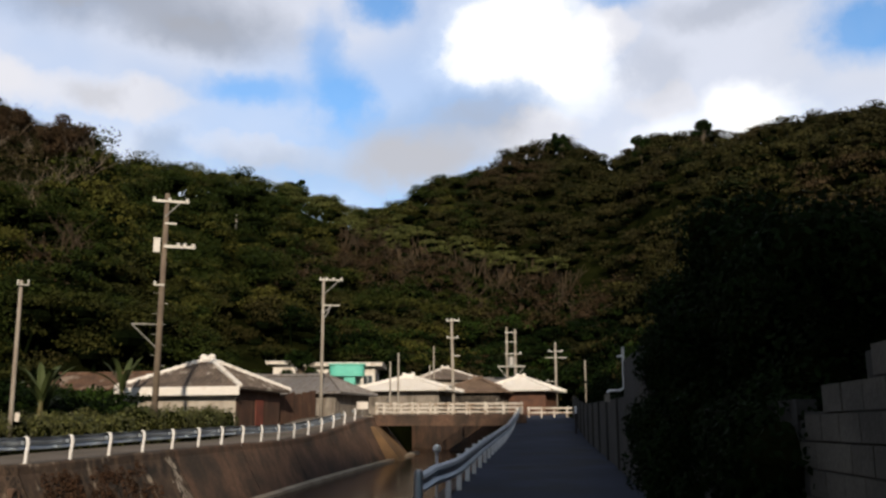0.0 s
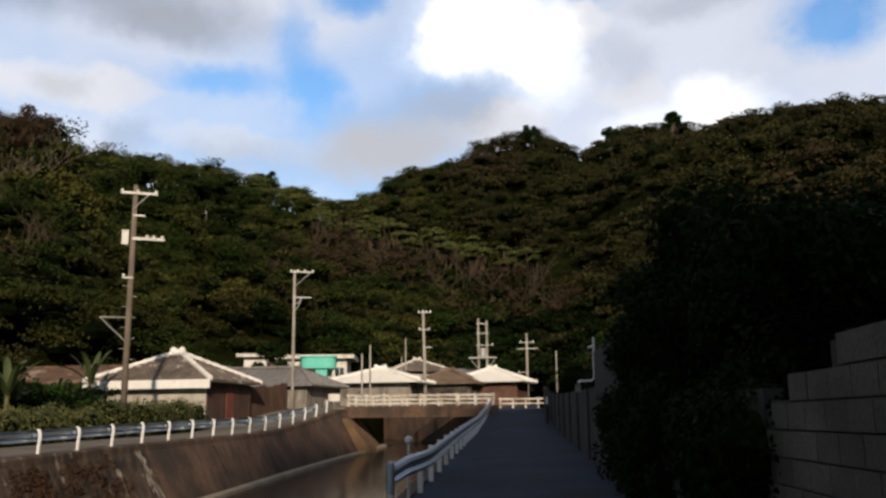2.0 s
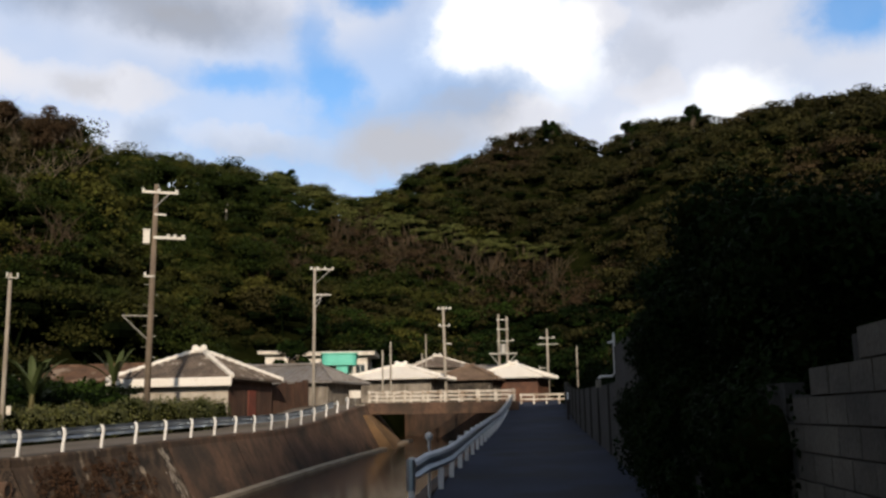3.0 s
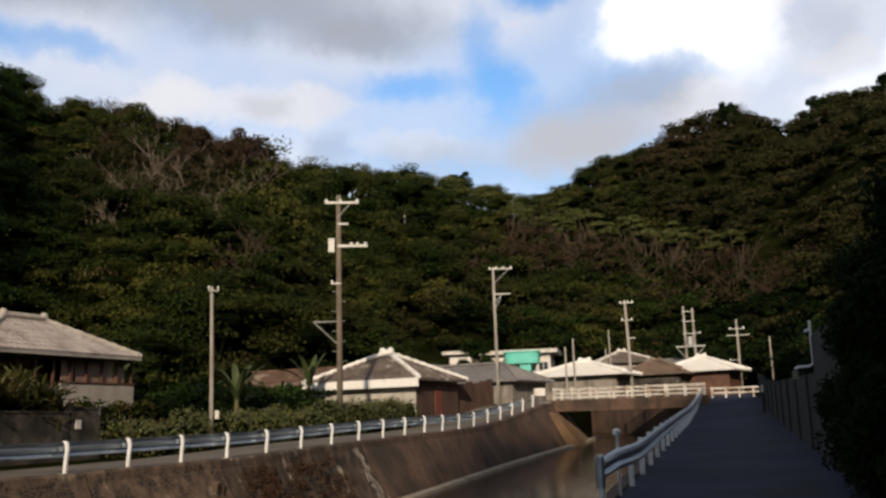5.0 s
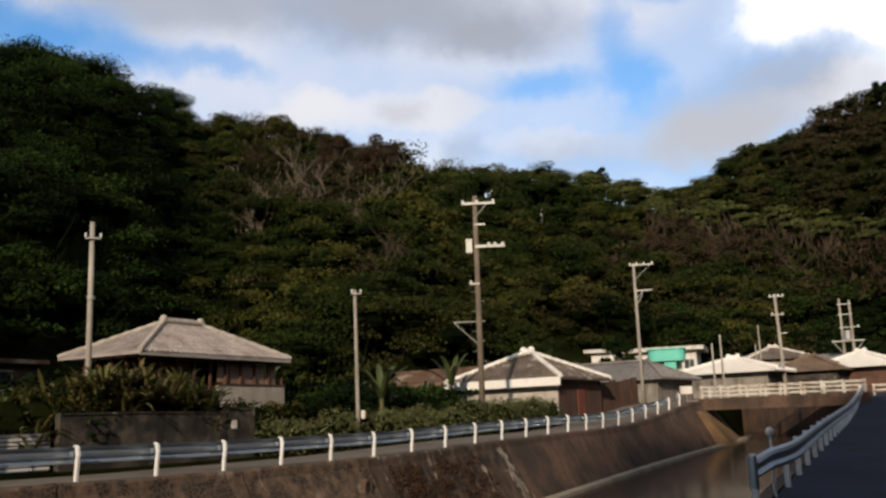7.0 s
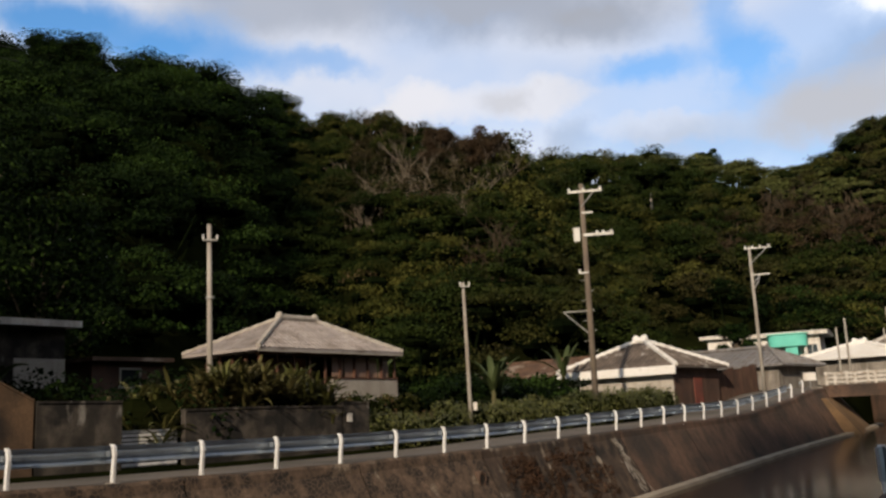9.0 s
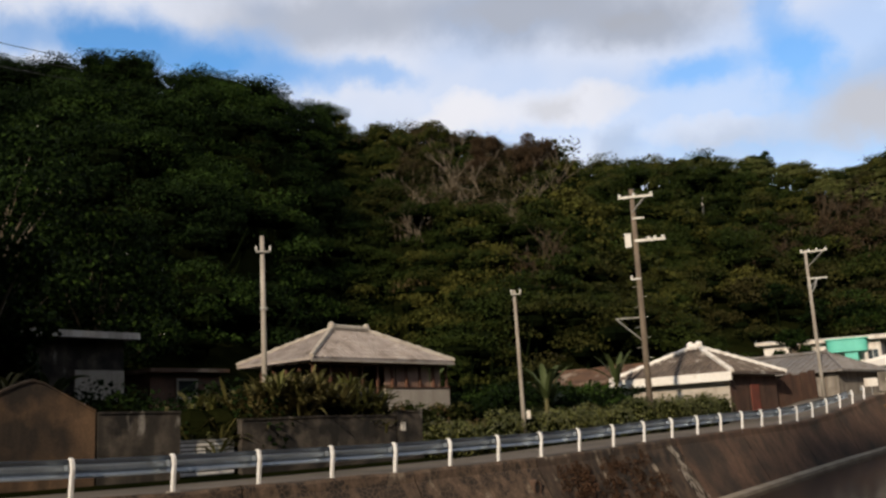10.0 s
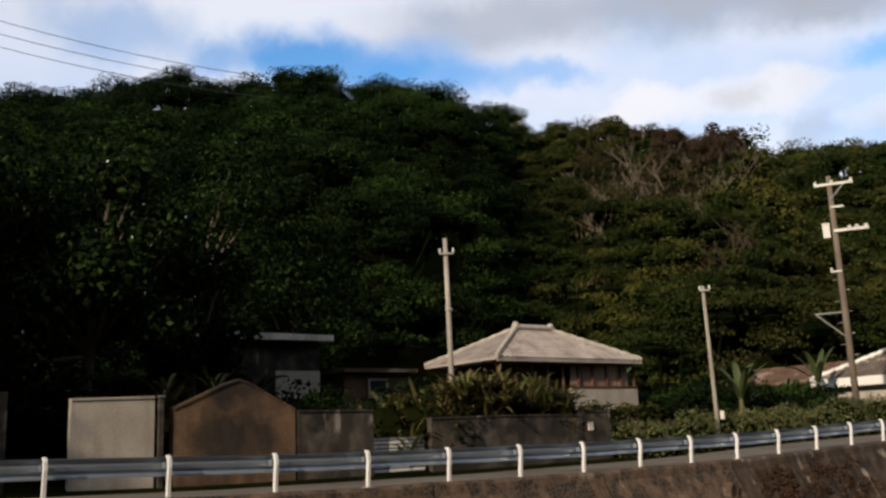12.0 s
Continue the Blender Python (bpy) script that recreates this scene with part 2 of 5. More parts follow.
M = {
    # Blackened so that bare ground and bush insides pass for shade.
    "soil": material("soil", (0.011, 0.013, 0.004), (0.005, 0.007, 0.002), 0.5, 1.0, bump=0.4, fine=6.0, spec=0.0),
    # For crown cores and stems: the shade within a tree, as colour.
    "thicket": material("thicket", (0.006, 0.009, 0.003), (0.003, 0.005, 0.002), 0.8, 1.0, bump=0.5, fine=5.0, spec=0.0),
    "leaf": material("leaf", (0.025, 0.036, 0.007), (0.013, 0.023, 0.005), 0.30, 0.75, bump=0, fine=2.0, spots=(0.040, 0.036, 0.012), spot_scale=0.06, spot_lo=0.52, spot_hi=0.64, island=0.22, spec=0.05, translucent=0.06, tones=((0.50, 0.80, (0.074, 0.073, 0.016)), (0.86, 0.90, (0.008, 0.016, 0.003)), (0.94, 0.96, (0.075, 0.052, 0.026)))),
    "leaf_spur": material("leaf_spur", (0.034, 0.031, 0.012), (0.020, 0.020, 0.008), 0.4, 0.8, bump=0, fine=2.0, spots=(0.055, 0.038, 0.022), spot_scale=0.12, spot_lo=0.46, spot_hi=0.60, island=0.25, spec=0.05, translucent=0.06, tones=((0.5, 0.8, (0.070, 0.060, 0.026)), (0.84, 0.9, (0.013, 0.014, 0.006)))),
    # Darker than real leaves: shade on the near hill and hedge is in the base.
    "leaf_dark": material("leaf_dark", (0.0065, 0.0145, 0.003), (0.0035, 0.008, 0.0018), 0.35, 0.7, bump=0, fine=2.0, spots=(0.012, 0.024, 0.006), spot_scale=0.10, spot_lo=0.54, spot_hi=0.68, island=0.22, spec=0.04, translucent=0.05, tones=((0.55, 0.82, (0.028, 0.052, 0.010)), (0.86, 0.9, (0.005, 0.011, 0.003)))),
    "banana_leaf": material("banana_leaf", (0.075, 0.098, 0.036), (0.050, 0.070, 0.024), 1.0, 0.5, bump=0, island=0.2, spec=0.3, translucent=0.2),
    "leaf_far": material("leaf_far", (0.037, 0.033, 0.012), (0.021, 0.022, 0.008), 0.2, 0.8, bump=0, fine=1.2, spots=(0.048, 0.034, 0.018), spot_scale=0.04, spot_lo=0.50, spot_hi=0.66, island=0.18, spec=0.05, tones=((0.45, 0.75, (0.040, 0.038, 0.012)), (0.82, 0.9, (0.012, 0.017, 0.006))), translucent=0.1),
    "leaf_pale": material("leaf_pale", (0.105, 0.112, 0.036), (0.070, 0.080, 0.022), 0.3, 0.75, bump=0, fine=2.0, island=0.25, spec=0.08, translucent=0.12),
    "dry_leaf": material("dry_leaf", (0.062, 0.041, 0.024), (0.036, 0.025, 0.014), 0.5, 0.85, bump=0, island=0.3, spec=0.05, translucent=0.1),
    "creeper_leaf": material("creeper_leaf", (0.075, 0.042, 0.026), (0.036, 0.022, 0.014), 1.5, 0.85, bump=0, island=0.4, spec=0.05),
    "lime": material("lime", (0.36, 0.32, 0.27), (0.22, 0.19, 0.155), 3.0, 0.9, bump=0.3, fine=30, island=0.3),
    "dry": material("dry", (0.064, 0.043, 0.021), (0.038, 0.026, 0.013), 0.8, 0.9, bump=0, island=0.3),
    "bark": material("bark", (0.17, 0.135, 0.095), (0.10, 0.078, 0.055), 2.0, 0.9, bump=0.3, fine=20),
    "blade": material("blade", (0.085, 0.095, 0.024), (0.12, 0.10, 0.038), 0.6, 0.5, bump=0, island=0.5, spec=0.4, translucent=0.2),
    "hedge": material("hedge", (0.090, 0.095, 0.022), (0.045, 0.056, 0.012), 0.5, 0.6, bump=0, island=0.5, translucent=0.1),
    "asphalt": material("asphalt", (0.19, 0.17, 0.15), (0.145, 0.13, 0.115), 0.5, 0.95, bump=0.3, fine=60, spots=(0.11, 0.10, 0.09), spot_scale=0.35, spec=0.08),
    # Dark blue base: the shade lying on the lane is put into the colour.
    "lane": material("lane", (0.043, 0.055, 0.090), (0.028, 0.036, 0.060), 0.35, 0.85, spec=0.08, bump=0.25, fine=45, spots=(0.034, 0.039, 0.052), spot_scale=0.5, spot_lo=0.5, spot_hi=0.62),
    "retaining": material("retaining", (0.145, 0.084, 0.055), (0.080, 0.047, 0.032), 0.6, 0.9, bump=0.5, fine=9, spots=(0.035, 0.026, 0.020), spot_scale=0.55, spot_lo=0.46, spot_hi=0.66, streak=(0.052, 0.036, 0.025)),
    "rubble": material("rubble", (0.185, 0.124, 0.084), (0.070, 0.046, 0.032), 4.5, 0.95, bump=0.6, fine=12, spots=(0.024, 0.018, 0.014), spot_scale=2.2, spot_lo=0.46, spot_hi=0.57, streak=(0.045, 0.032, 0.022), stones=8.0, splash=(0.24, 0.19, 0.14)),
    "stained": material("stained", (0.075, 0.049, 0.034), (0.042, 0.029, 0.021), 1.1, 0.95, bump=0.7, fine=8, spots=(0.018, 0.014, 0.011), spot_scale=1.4, spot_lo=0.46, spot_hi=0.60, streak=(0.11, 0.076, 0.052), splash=(0.32, 0.27, 0.21)),
    "old_paint": material("old_paint", (0.66, 0.62, 0.56), (0.50, 0.46, 0.40), 1.6, 0.7, bump=0.15, spots=(0.24, 0.17, 0.11), spot_scale=1.8, spot_lo=0.5, spot_hi=0.68),
    "ledge": material("ledge", (0.42, 0.36, 0.28), (0.30, 0.25, 0.19), 1.0, 0.85, bump=0.3),
    "concrete": material("concrete", (0.32, 0.29, 0.25), (0.22, 0.195, 0.165), 0.9, 0.9, bump=0.3, fine=25, spots=(0.09, 0.075, 0.06), spot_scale=0.7, spot_lo=0.5, spot_hi=0.68, streak=(0.13, 0.11, 0.09)),
    # Block tones are lowered to carry the shade on this wall.
    "block": material("block", (0.105, 0.097, 0.078), (0.06, 0.056, 0.046), 1.2, 0.95, bump=0.4, fine=30, spots=(0.05, 0.048, 0.042), spot_scale=1.1, spot_lo=0.52, spot_hi=0.7, per_object=0.18),
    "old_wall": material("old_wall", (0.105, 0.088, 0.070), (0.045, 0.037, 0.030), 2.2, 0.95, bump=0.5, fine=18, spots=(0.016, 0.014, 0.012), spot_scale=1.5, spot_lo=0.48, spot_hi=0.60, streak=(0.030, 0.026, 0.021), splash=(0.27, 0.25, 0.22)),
    "ochre_wall": material("ochre_wall", (0.20, 0.12, 0.065), (0.11, 0.068, 0.04), 0.8, 0.95, bump=0.35, fine=22, spots=(0.028, 0.021, 0.016), spot_scale=0.7, spot_lo=0.42, spot_hi=0.56, streak=(0.06, 0.04, 0.026)),
    "ochre_bank": material("ochre_bank", (0.21, 0.125, 0.06), (0.13, 0.08, 0.042), 0.9, 0.95, bump=0.4, fine=14, spots=(0.10, 0.07, 0.04), spot_scale=0.8, spot_lo=0.55, spot_hi=0.7),
    "galv": material("galv", (0.42, 0.47, 0.52), (0.34, 0.39, 0.44), 1.5, 0.42, 0.75, bump=0.05, fine=60),
    "white_paint": material("white_paint", (0.80, 0.80, 0.80), (0.72, 0.72, 0.71), 1.2, 0.5, bump=0.05, spots=(0.50, 0.45, 0.40), spot_scale=2.2, spot_lo=0.60, spot_hi=0.75),
    "plaster": material("plaster", (0.80, 0.77, 0.72), (0.66, 0.62, 0.56), 1.0, 0.8, bump=0.15, streak=(0.45, 0.40, 0.34)),
    "white_roof": material("white_roof", (0.84, 0.82, 0.78), (0.78, 0.75, 0.70), 1.0, 0.7, bump=0.1, spots=(0.55, 0.5, 0.44), spot_scale=1.1, spot_lo=0.62, spot_hi=0.8),
    # Stained concrete with the lane side's deep shade mixed into every tone.
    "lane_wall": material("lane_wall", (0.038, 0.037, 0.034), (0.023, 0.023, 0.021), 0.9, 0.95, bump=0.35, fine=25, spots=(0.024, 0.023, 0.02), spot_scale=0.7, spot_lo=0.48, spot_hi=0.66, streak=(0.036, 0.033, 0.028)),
    "plaster_grey": material("plaster_grey", (0.50, 0.46, 0.40), (0.40, 0.36, 0.31), 1.2, 0.85, bump=0.2, streak=(0.34, 0.30, 0.25)),
    "tile_pink": material("tile_pink", (0.41, 0.365, 0.345), (0.31, 0.275, 0.26), 0.9, 0.8, bump=0.2, spots=(0.24, 0.205, 0.185), spot_scale=1.2, spot_lo=0.5, spot_hi=0.7, island=0.14),
    "tile_grey": material("tile_grey", (0.17, 0.135, 0.112), (0.10, 0.08, 0.066), 1.2, 0.85, bump=0.25, spots=(0.45, 0.42, 0.38), spot_scale=1.6, spot_lo=0.6, spot_hi=0.72, island=0.2),
    "tile_brown": material("tile_brown", (0.20, 0.14, 0.10), (0.13, 0.09, 0.065), 1.0, 0.85, bump=0.2, island=0.2),
    "roof_grey": material("roof_grey", (0.24, 0.23, 0.225), (0.18, 0.172, 0.168), 0.6, 0.6, bump=0.1, streak=(0.14, 0.11, 0.09)),
    "rust": material("rust", (0.15, 0.085, 0.052), (0.09, 0.052, 0.034), 1.4, 0.85, bump=0.3, spots=(0.30, 0.24, 0.19), spot_scale=1.0, spot_lo=0.56, spot_hi=0.66),
    "rust_dark": material("rust_dark", (0.085, 0.042, 0.028), (0.05, 0.028, 0.02), 1.4, 0.9, bump=0.3, streak=(0.12, 0.07, 0.045)),
    "red_sheet": material("red_sheet", (0.22, 0.055, 0.035), (0.15, 0.045, 0.03), 1.2, 0.7, bump=0.2, spots=(0.10, 0.06, 0.045), spot_scale=0.8),
    "wood": material("wood", (0.13, 0.058, 0.034), (0.08, 0.038, 0.024), 2.0, 0.75, bump=0.2, per_object=0.15),
    "shutter": material("shutter", (0.34, 0.225, 0.165), (0.24, 0.155, 0.115), 1.6, 0.8, bump=0.15, per_object=0.12),
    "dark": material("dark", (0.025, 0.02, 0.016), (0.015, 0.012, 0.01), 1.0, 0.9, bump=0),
    "teal": material("teal", (0.14, 0.60, 0.48), (0.11, 0.52, 0.42), 0.8, 0.6, bump=0.05),
    "pole": material("pole", (0.42, 0.39, 0.34), (0.33, 0.30, 0.26), 1.0, 0.85, bump=0.15, streak=(0.24, 0.20, 0.16)),
    "pole_brown": material("pole_brown", (0.22, 0.175, 0.13), (0.15, 0.12, 0.09), 1.0, 0.9, bump=0.2, streak=(0.13, 0.10, 0.08)),
    "steel": material("steel", (0.45, 0.45, 0.43), (0.36, 0.35, 0.33), 2.0, 0.5, 0.5, bump=0.05),
    "porcelain": material("porcelain", (0.85, 0.84, 0.80), (0.78, 0.77, 0.74), 2.0, 0.3, bump=0),
    "cable": material("cable", (0.03, 0.03, 0.03), (0.02, 0.02, 0.02), 2.0, 0.6, bump=0),
    "glass": material("glass", (0.03, 0.035, 0.04), (0.02, 0.025, 0.03), 1.0, 0.12, bump=0),
    "water": material("water", (0.060, 0.035, 0.018), (0.040, 0.024, 0.013), 0.25, 0.14, bump=0.08, fine=3.0, spec=0.16),
}


# ---- mesh building ----
class Build:
    """Collects verts and faces for one mesh."""

    def __init__(self):
        self.v, self.f = [], []

    def add(self, verts, faces):
        k = len(self.v)
        self.v += [tuple(p) for p in verts]
        self.f += [tuple(i + k for i in q) for q in faces]
        return self

    def box(self, lo, hi, m=None):
        (a, b, c), (d, e, f) = lo, hi
        p = [Vector(q) for q in ((a, b, c), (d, b, c), (d, e, c), (a, e, c), (a, b, f), (d, b, f), (d, e, f), (a, e, f))]
        if m is not None:
            p = [m @ q for q in p]
        return self.add(p, [(0, 3, 2, 1), (4, 5, 6, 7), (0, 1, 5, 4), (1, 2, 6, 5), (2, 3, 7, 6), (3, 0, 4, 7)])

    def prism(self, outline, a, b, axis="y", m=None):
        """A flat outline in two axes, drawn out along the third."""
        order = {"y": lambda u, w, s: (u, s, w), "x": lambda u, w, s: (s, u, w), "z": lambda u, w, s: (u, w, s)}[axis]
        n = len(outline)
        p = [Vector(order(u, w, s)) for s in (a, b) for u, w in outline]
        if m is not None:
            p = [m @ q for q in p]
        return self.add(p, [tuple(range(n)), tuple(range(2 * n - 1, n - 1, -1))] + [(i, i + n, (i + 1) % n + n, (i + 1) % n) for i in range(n)])

    def tube(self, points, radii, n=8):
        """A round bar along points."""
        pts = [Vector(p) for p in points]
        if not isinstance(radii, (list, tuple)):
            radii = [radii] * len(pts)
        rings = []
        for i, p in enumerate(pts):
            d = (pts[min(i + 1, len(pts) - 1)] - pts[max(i - 1, 0)]).normalized()
            u = d.orthogonal().normalized() if abs(d.z) > 0.99 else d.cross(Vector((0, 0, 1))).normalized()
            w = d.cross(u)
            rings.append([p + radii[i] * (math.cos(2 * math.pi * k / n) * u + math.sin(2 * math.pi * k / n) * w) for k in range(n)])
        verts = [q for r in rings for q in r]
        faces = [(i * n + k, i * n + (k + 1) % n, (i + 1) * n + (k + 1) % n, (i + 1) * n + k) for i in range(len(pts) - 1) for k in range(n)]
        faces += [tuple(range(n - 1, -1, -1)), tuple(range((len(pts) - 1) * n, len(pts) * n))]
        return self.add(verts, faces)

    def ball(self, c, r, n=12, m=8, squash=1.0):
        verts = [(c[0] + r * math.sin(math.pi * j / m) * math.cos(2 * math.pi * i / n), c[1] + r * math.sin(math.pi * j / m) * math.sin(2 * math.pi * i / n), c[2] + squash * r * math.cos(math.pi * j / m)) for j in range(m + 1) for i in range(n)]
        faces = [(j * n + i, (j + 1) * n + i, (j + 1) * n + (i + 1) % n, j * n + (i + 1) % n) for j in range(m) for i in range(n)]
        return self.add(verts, faces)

    def mesh(self, name, mat, smooth=False):
        me = bpy.data.meshes.new(name)
        me.from_pydata(self.v, [], self.f)
        me.materials.append(mat)
        if smooth:
            me.shade_smooth()
        return me


def part(name, build, mat, parent=None, label="", smooth=False):
    me = build if isinstance(build, bpy.types.Mesh) else build.mesh(name, mat, smooth)
    ob = new(name, me)
    ob.parent = parent
    if label:
        tagged(ob, label)
    return ob


def thing(name, x, y, z, rz, label, category, group=""):
    ob = new(name)
    ob.matrix_world = pose(x, y, z, 0, 0, rz)
    ob.empty_display_size = 0.2
    return tagged(ob, label, category, group)


def setting(name, build, mat, label, category, smooth=False):
    return tagged(part(name, build, mat, None, "", smooth), label, category, "", "structure")


def leaf_mesh(name, centres, normals, sizes, mat, seed, aspect=1.7, tone=None):
    """Many small bent leaves as one mesh: each a kite of two triangles."""
    rng = np.random.default_rng(seed)
    n = len(centres)
    nr = normals / (np.linalg.norm(normals, axis=1, keepdims=True) + 1e-9)
    t = rng.normal(size=(n, 3))
    t[:, 2] -= 0.5
    u = np.cross(nr, t)
    u /= np.linalg.norm(u, axis=1, keepdims=True) + 1e-9
    w = np.cross(nr, u)
    s = sizes[:, None]
    fold = nr * s * 0.18
    v = np.stack([centres - w * s * aspect / 2, centres + u * s / 2 - fold, centres + w * s * aspect / 2, centres - u * s / 2 - fold], 1).reshape(-1, 3)
    me = bpy.data.meshes.new(name)
    me.vertices.add(4 * n)
    me.vertices.foreach_set("co", v.astype(np.float32).ravel())
    me.loops.add(6 * n)
    k = np.arange(n)[:, None] * 4
    idx = np.concatenate([k, k + 1, k + 2, k, k + 2, k + 3], 1).ravel()
    me.loops.foreach_set("vertex_index", idx.astype(np.int32))
    me.polygons.add(2 * n)
    me.polygons.foreach_set("loop_start", (np.arange(2 * n) * 3).astype(np.int32))
    me.materials.append(mat)
    me.update(calc_edges=True)
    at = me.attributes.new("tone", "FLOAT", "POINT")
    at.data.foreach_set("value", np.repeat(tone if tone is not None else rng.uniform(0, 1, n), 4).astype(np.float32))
    return me


# ---- the lie of the land ----
def xl(y):
    """Line of the far bank's guardrail posts."""
    return -15.4 + 0.087 * y


def zl(y):
    """Height of the far bank's road."""
    return float(np.interp(y, (-40, -10, 5, 10, 17, 24, 30, 36, 40, 43, 47, 50, 54, 58, 80, 120), (1.3, 0.95, 0.75, 0.61, 0.54, 0.57, 0.73, 0.85, 0.90, 0.98, 1.27, 1.57, 2.02, 2.2, 2.7, 3.6)))


def zr(y):
    """Height of the lane on the near bank."""
    return float(np.interp(y, (-40, 8, 12, 18, 23, 41, 52, 60, 66, 80, 120), (0, 0, 0.06, 0.26, 0.42, 0.88, 1.4, 2.05, 2.15, 2.5, 3.4)))


def zbed(y):
    return -1.2 + 0.04 * (y - 36)


def xw(y):
    """Inner top edge of the far retaining wall."""
    return xl(y) + 0.30


# Bearings from 105 up are out of view, raised to cut sky light.
RIDGE_NEAR = ((179, 166, 150, 125, 105, 95, 75, 70, 66, 61, 56, 52.5, 49.5, 44.5, 42.3, 40.9, 37.6, 33.4, 30, 27.6, 26.4, 25.2, 22, 17, 10),
              (0, 10, 26, 30, 24, 21, 20.2, 22.0, 23.1, 23.7, 23.5, 23.0, 22.1, 21.2, 20.2, 18.7, 19.5, 18.4, 17.2, 16.1, 13.8, 12, 9, 5, 0))
# Below -32: an unseen steep hill, added to keep sun and sky off the lane.
RIDGE_FAR = ((110, 60, 45, 34, 27, 22.3, 17.8, 15.7, 13.2, 11, 7.8, 4.9, 1.7, -1.7, -4.9, -5.8, -7.4, -10.2, -11.9, -14.9, -20.7, -32, -50, -80, -120, -165, -173.5, -177, -180),
             (6, 10, 15, 16.1, 16.1, 15.7, 15.1, 14.9, 13.8, 13.2, 14.8, 15.9, 17.6, 18.4, 17.1, 17.7, 18.5, 18.3, 18.0, 18.4, 18.2, 17.5, 22, 46, 54, 52, 49, 5, 0))
FOOT_NEAR = ((179, 150, 110, 75, 60, 49, 46.5, 44, 42, 40.5, 38, 34, 30, 20, 10), (40, 32, 30, 32, 35, 40, 43, 50, 58, 61, 58, 52, 49, 62, 80))
FOOT_FAR = ((110, 30, 20, 10, 0, -4, -9, -15, -30, -60, -90, -180), (110, 75, 78, 92, 104, 90, 60, 44, 30, 14, 9, 9))
TOP_FAR = ((110, 30, 22, 11, 0, -10, -25, -60, -120, -180), (190, 165, 160, 185, 215, 205, 165, 100, 50, 46))


def table(az, t):
    return np.interp(-az, [-a for a in t[0]], t[1])


def hills(x, y):
    """Height of the wooded slopes, and of unseen added ones behind the camera, above the valley floor."""
    az, r = np.degrees(np.arctan2(-x, y)), np.hypot(x, y)
    out = np.zeros_like(r)
    for ridge, foot, top, drop in ((RIDGE_NEAR, FOOT_NEAR, None, 6.3), (RIDGE_FAR, FOOT_FAR, TOP_FAR, 8.6)):
        r0 = table(az, foot)
        r1 = table(az, top) if top else r0 + 62 + 6 * np.sin(az * 0.21)
        h = np.maximum(r1 * np.tan(np.radians(table(az, ridge))) - drop, 0)
        s = (r - r0) / (r1 - r0)
        up = np.clip(s, 0, 1)
        prof = 0.62 * up + 0.38 * up * up * (3 - 2 * up)
        z = h * np.where(s > 1, 1 - 0.35 * np.clip(s - 1, 0, 2.5), prof)
        out = np.maximum(out, z)
    lump = 1.4 * np.sin(x * 0.11 + 1.3 * np.sin(y * 0.07)) * np.sin(y * 0.13 + x * 0.05) + 0.8 * np.sin(x * 0.31 + y * 0.12) * np.sin(y * 0.27 - x * 0.09)
    return out + np.where(out > 1.5, lump * np.clip(out / 8, 0, 1), 0)


def floor_z(x, y):
    return zl(y) if x < xl(y) + 0.5 else zr(y)


def ground_z(x, y):
    """Ground height on the banks and slopes."""
    rise = 0.0
    if x < xl(y) - 3.6:
        rise = min(1.0, 0.17 * (xl(y) - 3.6 - x))
    return floor_z(x, y) + rise + float(hills(np.array([x]), np.array([y]))[0])


def build_ground():
    left = [-420, -330, -260, -210, -170, -140, -115, -98, -84, -72, -62, -54, -47, -41, -36, -31, -27, -23.5, -20, -17, -14, -11.5, -9, -7, -5.2, -3.6, -1.8, -0.12]
    right = [-1.95, 0, 1.75, 3, 5, 8, 12, 17, 23, 30, 38, 47, 57, 68, 80, 95, 112, 132, 156, 185, 220, 265, 330, 420]
    ys = list(np.concatenate([np.arange(-120, -20, 14), np.arange(-20, 64, 2.0), np.arange(64, 130, 4), np.arange(130, 260, 8), np.arange(260, 480, 22)]))
    b = Build()
    cols = len(left) + 4 + len(right)
    for y in ys:
        y = float(y)
        open_to = 1.0 if y < 74 else 0.0
        row = [(xl(min(y, 90)) + o, y) for o in left]
        for x, yy in row:
            b.v.append((x, yy, ground_z(x, yy) - 0.06))
        low = zbed(min(y, 74)) - 0.3 if open_to else zr(y) - 0.06
        xa, xb = xl(min(y, 90)) - 0.08, -2.0
        for x in (xa, xa + 0.4, xb - 0.3, xb - 0.02):
            b.v.append((x, y, low if open_to else ground_z(x, y) - 0.06))
        for x in right:
            b.v.append((x, y, ground_z(x, y) - 0.06))
    for j in range(len(ys) - 1):
        for i in range(cols - 1):
            k = j * cols + i
            b.f.append((k, k + 1, k + cols + 1, k + cols))
    setting("ground", b, M["soil"], "leaf-littered valley floor and hillside soil, darkened for the shade between trees", "ground")


build_ground()


def strip(xa, xb, z, ys, lift=0.0, thick=0.05):
    """A road surface between two lines."""
    b = Build()
    for y in ys:
        for x, dz in ((xa(y), -thick), (xa(y), 0), (xb(y), 0), (xb(y), -thick)):
            b.v.append((x, y, z(y) + lift + dz))
    for j in range(len(ys) - 1):
        for i in range(3):
            k = j * 4 + i
            b.f.append((k, k + 4, k + 5, k + 1))
    return b


YS = [float(y) for y in np.arange(-20, 64.1, 1.5)]
setting("road", strip(lambda y: xl(y) - 3.6, lambda y: xl(y) - 0.1, zl, YS), M["asphalt"], "sunlit grey asphalt road along the far bank", "road")
